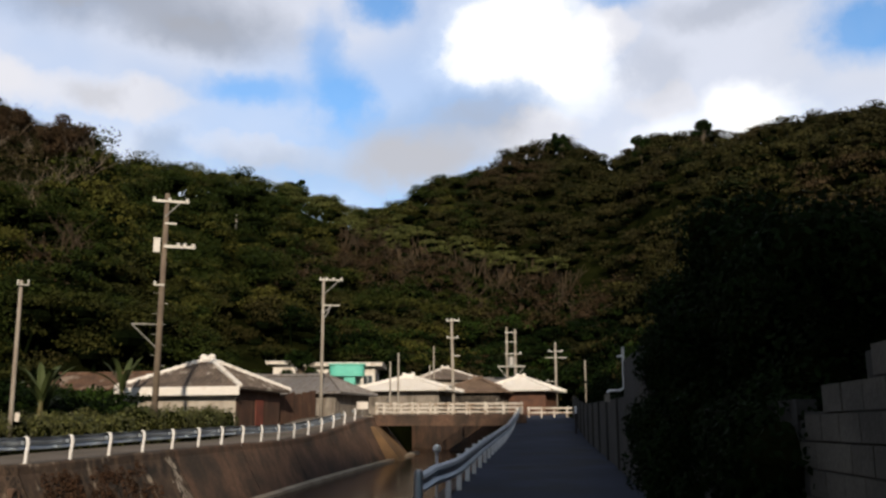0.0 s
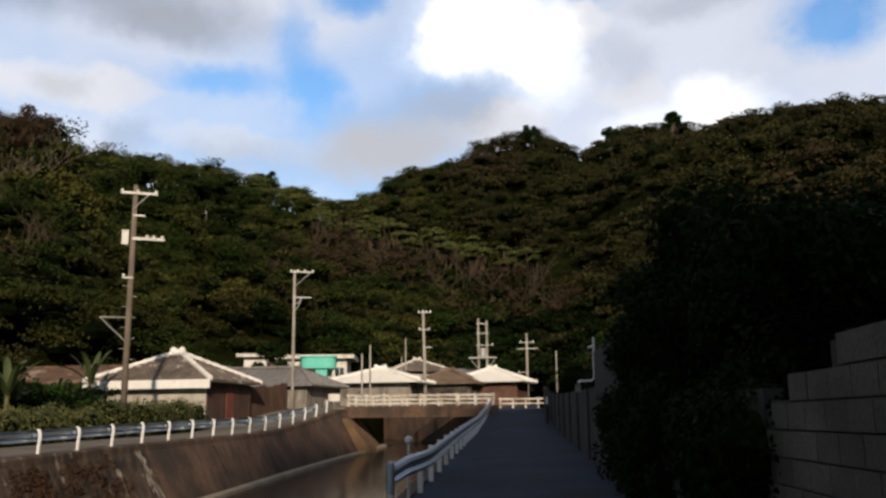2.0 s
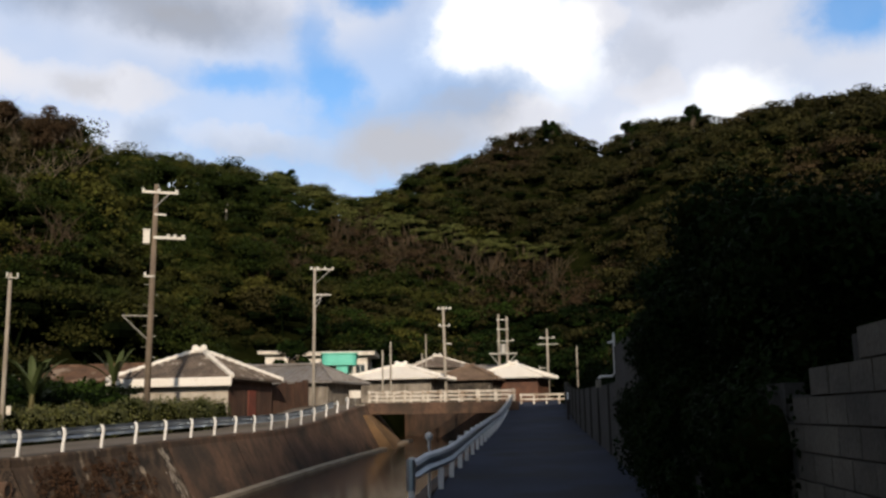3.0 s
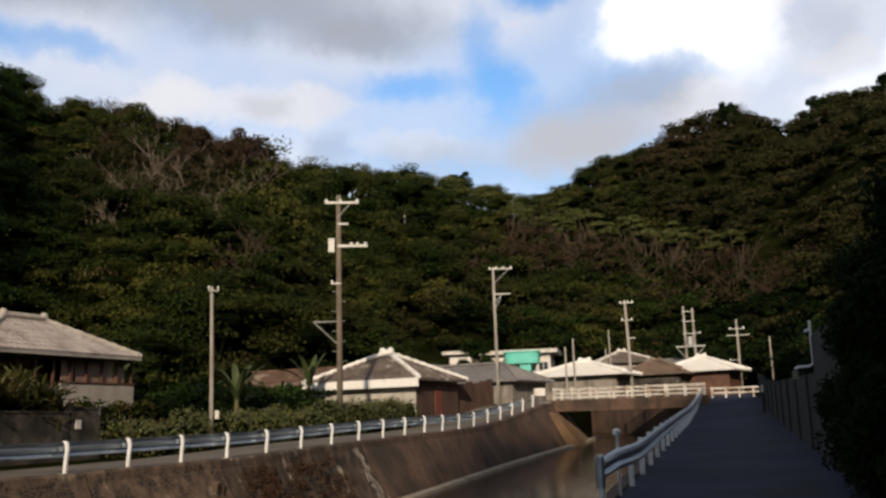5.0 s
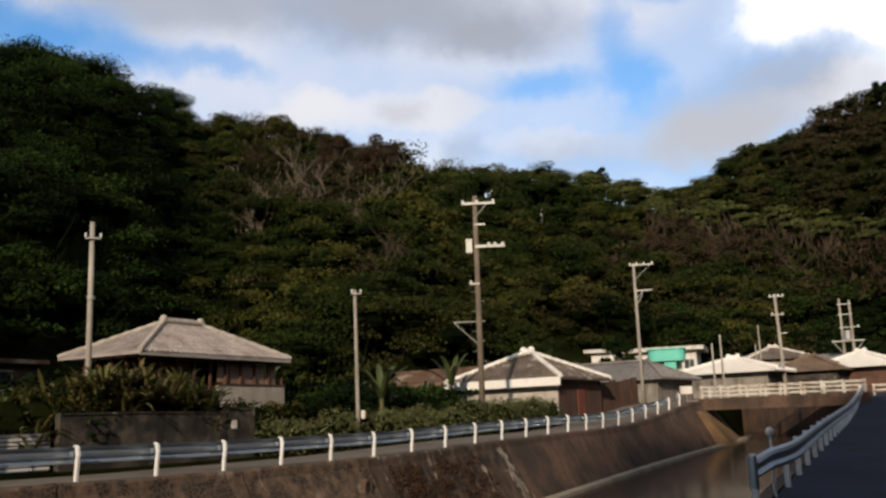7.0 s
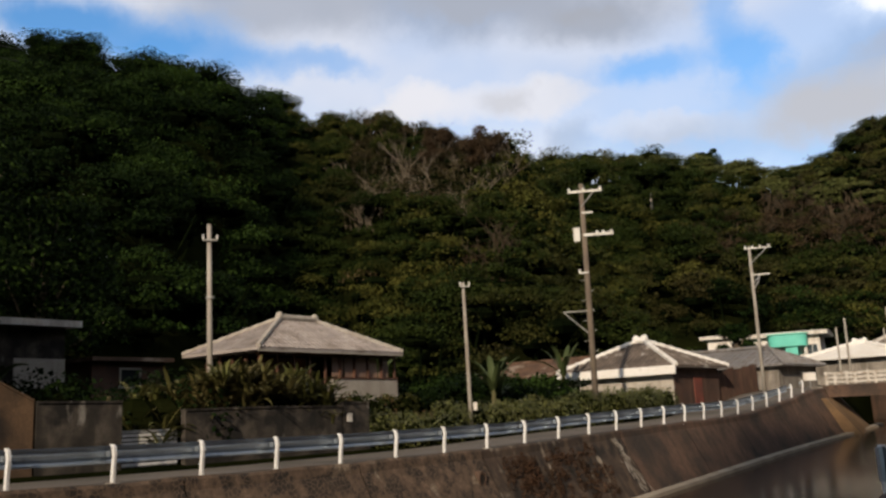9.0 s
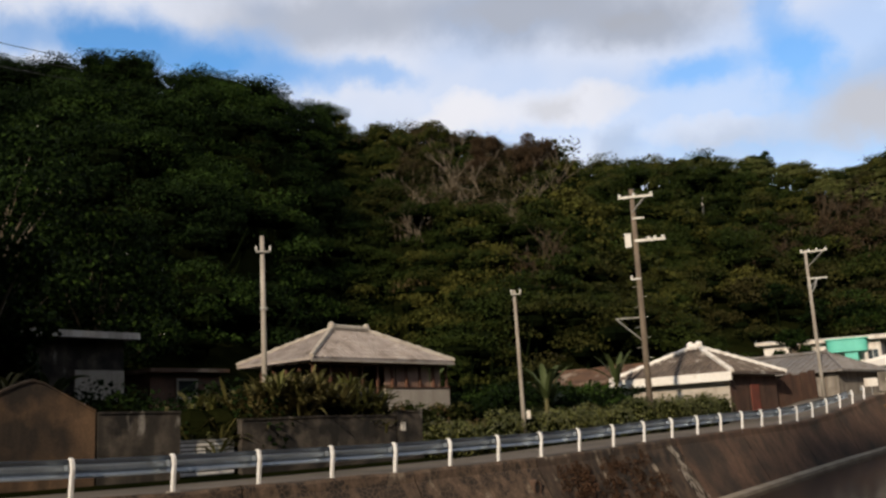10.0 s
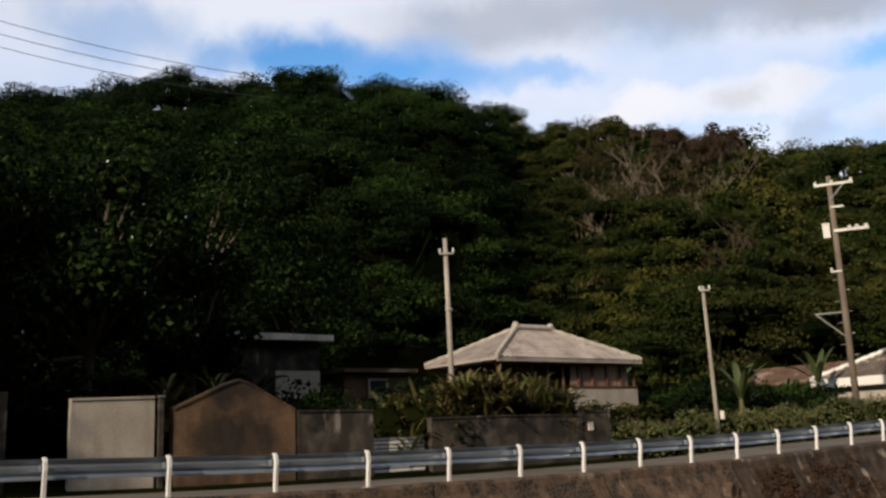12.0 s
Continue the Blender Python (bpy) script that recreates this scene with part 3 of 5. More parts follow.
setting("lane", strip(lambda y: -1.85, lambda y: 1.84, zr, [float(y) for y in np.arange(-20, 92, 1.5)]), M["lane"], "grey concrete lane beside the stream, coloured with its bluish shade", "road")


def retaining_left():
    """Battered wall with a kerb on top, in bays with joints between them."""
    wall = tagged(new("retaining_wall"), "brown stained battered concrete retaining wall along the stream", "retaining wall", "", "structure")
    edges = [-20.0, -14.5, -9.0, -3.5, 2.0, 7.5, 12.5, 17.4, 22.3, 26.4, 30.5, 36.0, 41.5, 47.0, 52.5, 56.6]
    for y0, y1 in zip(edges, edges[1:]):
        b = Build()
        n = 6
        for j in range(n + 1):
            y = y0 + 0.012 + (y1 - y0 - 0.024) * j / n
            dz = 0.02 * math.sin(y * 2.1)
            foot = 1.35 * (zl(y) - zbed(y)) / 2.6
            prof = [(xw(y) - 0.75, zl(y) - 0.3), (xw(y) - 0.42, zl(y) + 0.02 + dz), (xw(y) - 0.05, zl(y) + 0.03 + dz), (xw(y), zl(y) - 0.03 + dz), (xw(y) + 0.03, zl(y) - 0.22)]
            prof += [(xw(y) + 0.03 + foot * s, zl(y) - 0.22 + (zbed(y) - 0.2 - zl(y) + 0.22) * s) for s in (0.33, 0.66, 1.0)]
            b.v += [(x, y, z) for x, z in prof]
        m = 8
        for j in range(n):
            for i in range(m - 1):
                k = j * m + i
                b.f.append((k, k + m, k + m + 1, k + 1))
        part("bay", b, M["rubble"] if y1 < 23 else M["stained"] if y1 < 31 else M["retaining"], wall)
    ledge = Build()
    for y in YS:
        if y > 62:
            continue
        foot = 1.35 * (zl(y) - zbed(y)) / 2.6
        x = xw(y) + foot - 0.05
        ledge.v += [(x, y, zbed(y) - 0.3), (x, y, zbed(y) + 0.16), (x + 0.38, y, zbed(y) + 0.14), (x + 0.42, y, zbed(y) - 0.3)]
    for j in range(len(ledge.v) // 4 - 1):
        for i in range(3):
            k = j * 4 + i
            ledge.f.append((k, k + 4, k + 5, k + 1))
    part("toe_ledge", ledge, M["ledge"], wall, "pale concrete footing at the waterline")


retaining_left()
rw = Build()
for y in YS:
    rw.v += [(-2.02, y, zbed(y) - 0.4), (-2.02, y, zr(y) + 0.04), (-1.80, y, zr(y) + 0.04), (-1.80, y, zr(y) - 0.3)]
for j in range(len(YS) - 1):
    for i in range(3):
        k = j * 4 + i
        rw.f.append((k, k + 4, k + 5, k + 1))
setting("retaining_wall_near", rw, M["retaining"], "concrete retaining wall and kerb under the lane", "retaining wall")
wt = Build()
for y in YS + [72.0]:
    wt.v += [(xw(y) - 0.1, y, zbed(y) + 0.02), (-1.95, y, zbed(y) + 0.02)]
for j in range(len(YS)):
    k = 2 * j
    wt.f.append((k, k + 1, k + 3, k + 2))
setting("water", wt, M["water"], "shallow brown stream water in the concrete channel", "water")
# the channel bends away beyond the bridge
bend = Build()
bend.prism([(-1.9, 58.0), (-12.5, 71.0), (-12.5, 71.6), (-1.6, 58.6)], -1.5, 2.1, "z")
setting("retaining_wall_bend", bend, M["retaining"], "brown retaining wall where the stream bends beyond the bridge", "retaining wall")


def bridge():
    br = thing("bridge", -6.1, 57.6, 2.2, 1.0, "low concrete road bridge with white railings over the stream", "bridge")
    b = Build().box((-5.0, -1.6, -0.34), (4.9, 1.6, 0.0))
    part("deck", b, M["concrete"], br)
    part("edge_beam", Build().box((-4.3, -1.78, -0.62), (5.0, -1.603, 0.06)), M["retaining"], br, "rust-stained edge beam")
    for y in (-1.55, 1.5):
        for i in range(9):
            x = -4.1 + 8.8 * i / 8
            part("post", Build().box((x - 0.06, y - 0.05, 0.0), (x + 0.06, y + 0.05, 0.80)), M["old_paint"], br)
        for z in (0.24, 0.48, 0.72):
            part("rail", Build().box((-4.2, y - 0.03, z - 0.034), (4.8, y + 0.03, z + 0.034)), M["old_paint"], br)
    part("abutment", Build().prism([(-5.3, -3.4), (-1.7, -3.4), (-3.9, -0.66), (-5.3, -0.66)], -3.4, 1.5), M["ochre_bank"], br, "ochre-stained sloping abutment")
    part("abutment", Build().box((4.3, -1.6, -3.6), (4.9, 1.6, -0.345)), M["concrete"], br)


bridge()
jr = thing("railing", 0.7, 66.5, 2.15, 0, "white railing across the end of the lane", "railing")
for i in range(5):
    part("post", Build().box((-1.8 + 0.9 * i - 0.06, -0.05, -0.1), (-1.8 + 0.9 * i + 0.06, 0.05, 0.75)), M["old_paint"], jr)
for z in (0.35, 0.66):
    part("rail", Build().box((-1.9, -0.09, z - 0.06), (1.9, -0.052, z + 0.06)), M["old_paint"], jr)

W_BEAM = [(0.0, 0.16), (0.05, 0.13), (0.075, 0.08), (0.02, 0.03), (0.02, -0.03), (0.075, -0.08), (0.05, -0.13), (0.0, -0.16)]


def beam(build, path, side):
    """A corrugated guardrail beam along a path."""
    pts = [Vector(p) for p in path]
    n = len(W_BEAM)
    k0 = len(build.v)
    for i, p in enumerate(pts):
        d = (pts[min(i + 1, len(pts) - 1)] - pts[max(i - 1, 0)]).normalized()
        w = d.cross(Vector((0, 0, 1))).normalized() * side
        build.v += [tuple(p + w * a + Vector((0, 0, c))) for a, c in W_BEAM]
        build.v += [tuple(p + w * (a - 0.006) + Vector((0, 0, c))) for a, c in W_BEAM]
    m = 2 * n
    for i in range(len(pts) - 1):
        for j in range(n - 1):
            a = k0 + i * m + j
            build.f += [(a, a + 1, a + m + 1, a + m), (a + n, a + n + m, a + n + m + 1, a + n + 1)]


def rail_post(bend):
    """A flat-sided post that leans out and kinks towards its head."""
    prof = [(0.0, -0.1), (0.02, 0.25), (0.055, 0.52), (0.03, 0.66), (-0.03, 0.72)]
    b = Build()
    for dx, z in prof:
        for sx, sy in ((-0.04, -0.027), (0.04, -0.027), (0.04, 0.027), (-0.04, 0.027)):
            b.v.append((bend * dx + sx, sy, z))
    for j in range(len(prof) - 1):
        for i in range(4):
            b.f.append((j * 4 + i, j * 4 + (i + 1) % 4, j * 4 + 4 + (i + 1) % 4, j * 4 + 4 + i))
    k = 4 * (len(prof) - 1)
    b.f += [(3, 2, 1, 0), (k, k + 1, k + 2, k + 3)]
    return b


def guardrail_left():
    g = tagged(new("guardrail"), "galvanised roadside guardrail with white posts along the far bank road", "guardrail")
    post = rail_post(1.0).mesh("post", M["white_paint"])
    base = Build().box((-0.10, -0.09, 0), (0.10, 0.09, 0.03)).mesh("base_plate", M["concrete"])
    arm = Build().box((-0.14, -0.05, 0.50), (-0.03, 0.05, 0.60)).mesh("bracket", M["galv"])
    ys = [5.28 + 1.97 * k for k in range(-7, 25)]
    for y in ys:
        o = part("post", post, None, g)
        o.location = (xl(y), y, zl(y))
        o.rotation_euler = (0, 0, -0.087 + 0.02 * math.sin(y * 7))
        for name, me in (("bracket", arm), ("base_plate", base)):
            part(name, me, None, o)
    for i in range(0, len(ys) - 2, 2):
        b = Build()
        beam(b, [(xl(y) - 0.16, y, zl(y) + 0.53) for y in np.linspace(ys[i] + 0.01, ys[min(i + 2, len(ys) - 1)], 5)], -1)
        part("beam", b, M["galv"], g, smooth=False)


def guardrail_right():
    g = tagged(new("guardrail"), "bluish galvanised guardrail with a flared end beside the shaded lane", "guardrail")
    post = Build().box((-0.045, -0.045, -0.1), (0.045, 0.045, 0.70)).mesh("post", M["white_paint"])

    def line(y):
        return -1.56 - 0.36 * max(0.0, (17.0 - y) / 2.8) ** 2 if y < 17.0 else -1.56

    for k in range(24):
        y = 14.6 + 2.0 * k
        o = part("post", post, None, g)
        o.location = (line(y) - 0.16, y, zr(y))
    for k in range(12):
        b = Build()
        y0, y1 = 14.2 + 3.9 * k, 14.2 + 3.9 * (k + 1)
        beam(b, [(line(y), y, zr(y) + 0.60 - (0.08 if y < 14.4 else 0)) for y in np.linspace(y0 + 0.01, y1, 7)], 1)
        part("beam", b, M["galv"], g)
    end = Build()
    end.tube([(line(14.2) - 0.02, 14.2, zr(14.2) + 0.24), (line(14.2) - 0.02, 14.2, zr(14.2) + 0.70)], 0.07, 10)
    part("end_roll", end, M["galv"], g, "curled sheet end")
    d = thing("delineator", -1.78, 15.25, zr(15.25), 0, "white ball reflector on a thin post at the guardrail end", "delineator")
    part("stem", Build().tube([(0, 0, -0.1), (0, 0, 0.93)], 0.022, 8), M["white_paint"], d)
    part("ball", Build().ball((0, 0, 0.985), 0.07, 14, 10), M["porcelain"], d, smooth=True)


guardrail_left()
guardrail_right()


# ---- houses ----
def rib_roof(b, corners, peaks, step=0.26, rad=0.05):
    """Rows of barrel tiles on the slope between an eave (two corners) and a ridge (two peaks)."""
    a, c = Vector(corners[0]), Vector(corners[1])
    p, q = Vector(peaks[0]), Vector(peaks[1])
    along = c - a
    n = max(3, int(along.length / step))
    e = along.normalized()
    up = ((p + q) / 2 - (a + c) / 2)
    up = (up - e * up.dot(e))
    nrm = e.cross(up).normalized()
    if nrm.z < 0:
        nrm = -nrm
    full = along.length
    s_p, s_q = (p - a).dot(e), (q - a).dot(e)
    for i in range(n + 1):
        s = full * i / n
        f = 1.0
        if s < s_p:
            f = s / max(s_p, 1e-6)
        elif s > s_q:
            f = (full - s) / max(full - s_q, 1e-6)
        if f < 0.04:
            continue
        lo, hi = a + e * s - up.normalized() * 0.02, a + e * s + up * f
        m = max(1, int(up.length * f / 0.32))
        for j in range(m):
            u, v = lo + (hi - lo) * (j / m), lo + (hi - lo) * ((j + 1) / m)
            ring = [(-rad, 0.0), (-rad * 0.6, rad * 0.75), (rad * 0.6, rad * 0.75), (rad, 0.0)]
            k = len(b.v)
            for z, lift in ((u, 0.026), (v, -0.004)):
                b.v += [tuple(z + e * x + nrm * (y + lift)) for x, y in ring]
            b.f += [(k + t, k + t + 1, k + t + 5, k + t + 4) for t in range(3)] + [(k, k + 3, k + 2, k + 1)]


def hip_house(name, x, y, rz, hx, hy, ground, eave, ridge, ridge_half, label, roof_mat, cap_mat, wall_mat, inset=0.7, step=0.26, cap=0.10, fascia=None, category="house"):
    """A low house under a hipped tile roof; hx, hy: half sizes at the eaves; the ridge runs along its x."""
    h = thing(name, x, y, ground, rz, label, category)
    E, R = eave - ground, ridge - ground
    c = [(-hx, -hy, E), (hx, -hy, E), (hx, hy, E), (-hx, hy, E)]
    p, q = (-ridge_half, 0, R), (ridge_half, 0, R)
    b = Build()
    th = 0.10
    b.add([*c, p, q], [(0, 1, 5, 4), (1, 2, 5), (2, 3, 4, 5), (3, 0, 4)])
    b.add([(u, v, w - th) for u, v, w in c], [(3, 2, 1, 0)])
    k = len(b.v) - 4
    b.f += [(k + i, k + (i + 1) % 4, (i + 1) % 4, i) for i in range(4)]
    roof = part("roof", b, roof_mat, h)
    t = Build()
    for i, pk in ((0, (p, q)), (1, (q, q)), (2, (q, p)), (3, (p, p))):
        rib_roof(t, (c[i], c[(i + 1) % 4]), pk, step)
    tagged(part("tile_course", t, roof_mat, roof), kind="stuff")
    for a, e in ((c[0], p), (c[1], q), (c[2], q), (c[3], p)):
        a, e = Vector(a) + Vector((0, 0, 0.04)), Vector(e) + Vector((0, 0, 0.06))
        n = max(6, int((e - a).length / 0.24))
        part("hip_cap", Build().tube([a.lerp(e, i / n) for i in range(n + 1)], [cap * (1.18 if i % 2 else 0.92) for i in range(n + 1)], 7), cap_mat, roof)
    part("ridge_cap", Build().tube([Vector(p) + Vector((-0.12, 0, 0.10)), Vector(q) + Vector((0.12, 0, 0.10))], cap * 1.5, 8), cap_mat, roof)
    for e in (p, q):
        part("ridge_end", Build().ball((e[0], 0, R + 0.2), cap * 1.6, 8, 6), cap_mat, roof)
    i = inset
    wall = Build().box((-hx + i, -hy + i, -0.4), (hx - i, hy - i, E - 0.06))
    part("wall", wall, wall_mat, h)
    if fascia:
        part("fascia", Build().box((-hx - 0.02, -hy - 0.09, E - fascia), (hx - 0.03, -hy - 0.004, E + 0.01)), M["white_roof"], h)
        part("fascia", Build().box((-hx, -hy + 0.15, E - fascia - 0.11), (-hx + 0.12, hy, E - 0.11)), M["plaster"], h)
    return h


def house_veranda():
    """The wooden house with a long veranda, shutters and a plastered plinth."""
    hx, hy, g, eave, ridge = 4.35, 2.35, 2.1, 4.52, 5.98
    # Near-black walls: the shade of the veranda recess is painted on them.
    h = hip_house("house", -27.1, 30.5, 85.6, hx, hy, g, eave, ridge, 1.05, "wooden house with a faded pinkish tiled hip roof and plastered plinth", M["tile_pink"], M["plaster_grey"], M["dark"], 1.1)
    E = eave - g
    # the long side that faces the road is local -y
    part("plinth", Build().box((0.05, -hy + 0.30, -0.6), (hx - 0.10, hy - 0.5, 1.22)), M["plaster_grey"], h, "pale plastered plinth")
    part("plinth", Build().box((-hx + 0.5, -hy + 1.0, -0.6), (0.046, hy - 0.5, 0.35)), M["plaster_grey"], h)
    part("beam", Build().box((-hx + 0.3, -hy + 0.35, E - 0.26), (hx - 0.1, -hy + 0.47, E - 0.12)), M["wood"], h)
    for i in range(10):
        x = -hx + 0.45 + (2 * hx - 0.62) * i / 9
        part("post", Build().box((x - 0.045, -hy + 0.36, 0.3 if x < 0.1 else 1.27), (x + 0.045, -hy + 0.45, E - 0.12)), M["wood"], h)
        y = -hy + 0.55 + (2 * hy - 1.1) * i / 9
        if i % 2 == 0:
            part("post", Build().box((-hx + 0.50, y - 0.05, 0.3), (-hx + 0.60, y + 0.05, E - 0.12)), M["wood"], h)
    part("sill", Build().box((0.0, -hy + 0.26, 1.223), (hx - 0.08, -hy + 0.5, 1.28)), M["wood"], h)
    for i in range(5):
        x0 = 0.12 + i * 0.745
        part("shutter", Build().box((x0 + 0.05, -hy + 0.455, 1.30), (x0 + 0.70, -hy + 0.49, E - 0.27)), M["shutter"], h, "weathered brown board shutter")
    part("eave_board", Build().box((-hx, -hy - 0.01, E - 0.16), (hx, -hy + 0.03, E - 0.101)), M["plaster_grey"], h)
    part("wall_panel", Build().box((-hx + 1.0, -hy + 1.06, 0.35), (-0.8, -hy + 1.095, E - 0.3)), M["wood"], h)


def gable_house(name, x, y, rz, hx, hy, ground, eave, ridge, label, roof_mat, wall_mat, category="house", corr=0.3):
    """A plain building with a pitched sheet roof; the ridge runs along x."""
    h = thing(name, x, y, ground, rz, label, category)
    E, R = eave - ground, ridge - ground
    b = Build()
    for s in (-1, 1):
        b.prism([(s * (hy + 0.3), E - 0.1), (s * (hy + 0.3), E - 0.02), (0, R + 0.06), (0, R - 0.02)], -hx - 0.25, hx + 0.25, "x")
    roof = part("roof", b, roof_mat, h)
    t = Build()
    n = int(2 * hx / corr)
    for i in range(n + 1):
        u = -hx - 0.2 + (2 * hx + 0.4) * i / n
        for s in (-1, 1):
            t.tube([(u, s * (hy + 0.3), E - 0.01), (u, s * 0.02, R + 0.065)], 0.03, 5)
    part("sheet_rib", t, roof_mat, roof)
    part("ridge_cap", Build().tube([(-hx - 0.26, 0, R + 0.07), (hx + 0.26, 0, R + 0.07)], 0.09, 6), roof_mat, roof)
    part("wall", Build().prism([(-hy, -0.4), (hy, -0.4), (hy, E - 0.1), (0, R - 0.12), (-hy, E - 0.1)], -hx, hx, "x"), wall_mat, h)
    return h


def window_in(h, lo, hi, frame_mat=None):
    """A framed window standing proud of a wall face."""
    w = part("window", Build().box(lo, hi), M["glass"], h)
    (a, b, c), (d, e, f) = lo, hi
    fr = Build()
    t = 0.06
    if d - a > e - b:
        y0, y1 = b - 0.02, b - 0.004
        for q in (((a, y0, c), (d, y1, c + t)), ((a, y0, f - t), (d, y1, f)), ((a, y0, c + t), (a + t, y1, f - t)), ((d - t, y0, c + t), (d, y1, f - t)), (((a + d) / 2 - t / 2, y0, c + t), ((a + d) / 2 + t / 2, y1, f - t))):
            fr.box(*q)
    part("frame", fr, frame_mat or M["white_paint"], w)


house_veranda()
h1 = hip_house("house", -17.95, 47.9, -7.7, 3.5, 3.1, 1.3, 3.5, 5.0, 0.25, "low house with weathered tiles and thick white mortar hips", M["tile_grey"], M["white_roof"], M["plaster_grey"], 0.45, cap=0.125, fascia=0.42)
# Rusty boards, with the eave's shade worked into their dark colour.
part("side_wall", Build().box((3.053, -2.6, -0.2), (3.10, 2.6, 2.05)), M["rust_dark"], h1, "rusty boarded side wall, darkened for the shade of its eave")
part("door", Build().box((3.104, -0.5, 0), (3.15, 0.4, 1.6)), M["red_sheet"], h1, "rusty red sheet door")
shed = gable_house("shed", -24.0, 48.2, -6, 3.0, 2.2, 1.6, 3.5, 4.35, "low shed with a rusted brown sheet roof beside the house", M["rust"], M["plaster_grey"], "shed", 0.25)
barn = hip_house("workshop", -17.0, 61.5, -9, 4.9, 3.6, 2.0, 3.7, 4.9, 2.6, "long workshop with a dull grey hipped sheet roof", M["roof_grey"], M["roof_grey"], M["concrete"], 0.5, step=0.4, cap=0.06, category="building")
hip_house("house", -10.6, 72.3, -8, 3.75, 3.1, 2.5, 4.3, 5.36, 0.35, "low house under a bright white painted hip roof", M["white_roof"], M["white_roof"], M["concrete"], 0.7, cap=0.12)
hip_house("house", -5.6, 79.0, -12, 2.9, 2.4, 2.6, 4.4, 5.5, 0.3, "small hut with a brown tiled roof near the bridge", M["tile_brown"], M["tile_brown"], M["old_wall"], 0.5)
hip_house("house", -2.0, 81.5, -14, 3.4, 2.8, 2.6, 4.6, 5.75, 0.3, "house with a white mortared hip roof at the lane end", M["white_roof"], M["white_roof"], M["wood"], 0.7, cap=0.12)
hip_house("house", -9.9, 93.0, 20, 3.0, 2.6, 3.0, 6.2, 7.3, 0.3, "house with grey tiles and white mortar hips", M["tile_grey"], M["plaster"], M["plaster_grey"], 0.6)
gable_house("shed", -4.3, 88.0, 0, 2.6, 2.0, 2.8, 5.0, 6.0, "shed with a grey sheet roof behind the huts", M["roof_grey"], M["plaster_grey"], "shed", 0.35)


def teal_house():
    h = thing("house", -19.8, 84.5, 2.7, 6, "flat-roofed white concrete house with a turquoise balcony block", "house")
    part("wall", Build().box((-2.6, -1.2, -0.4), (4.3, 4.0, 4.3)), M["plaster"], h)
    part("wing", Build().box((-5.4, 0.4, -0.4), (-2.604, 4.0, 4.6)), M["plaster"], h)
    part("roof_slab", Build().box((-3.1, -1.8, 4.304), (5.0, 4.4, 4.58)), M["plaster"], h)
    part("roof_edge", Build().box((-3.14, -1.84, 4.584), (5.04, 4.44, 4.64)), M["plaster"], h)
    part("roof_slab", Build().box((-6.0, -0.2, 4.604), (-3.15, 4.4, 4.84)), M["plaster"], h)
    part("roof_edge", Build().box((-6.04, -0.24, 4.844), (-3.16, 4.44, 4.90)), M["plaster"], h)
    def bow(wide, deep):
        """Outline of a shallow front with rounded corners."""
        turns = [math.pi * i / 14 for i in range(15)]
        return [(1.8 - wide * math.copysign(abs(math.cos(a)) ** 0.5, math.cos(a)), -1.85 - deep * math.sin(a) ** 0.5 if 0 < a < math.pi - 0.01 else -1.85) for a in turns]

    round_front = bow(1.6, 0.9)
    bal = part("balcony", Build().prism(round_front, 3.35, 4.36, "z"), M["teal"], h, "rounded turquoise painted balcony block")
    rim = bow(1.7, 1.0)
    part("coping", Build().prism(rim, 4.364, 4.46, "z"), M["teal"], bal)
    part("bay_wall", Build().box((1.6, -2.5, -0.4), (2.6, -1.204, 3.346)), M["teal"], h, "turquoise painted stair wall")
    for x in (0.45, 3.2):
        part("column", Build().box((x - 0.12, -2.2, -0.4), (x + 0.12, -1.96, 3.346)), M["plaster"], h)
    window_in(h, (-2.2, -1.22, 2.6), (-0.8, -1.203, 3.8), M["steel"])
    window_in(h, (3.2, -1.22, 2.4), (4.1, -1.203, 3.5), M["steel"])
    window_in(h, (-4.9, 0.38, 2.4), (-3.4, 0.397, 3.6), M["steel"])


teal_house()


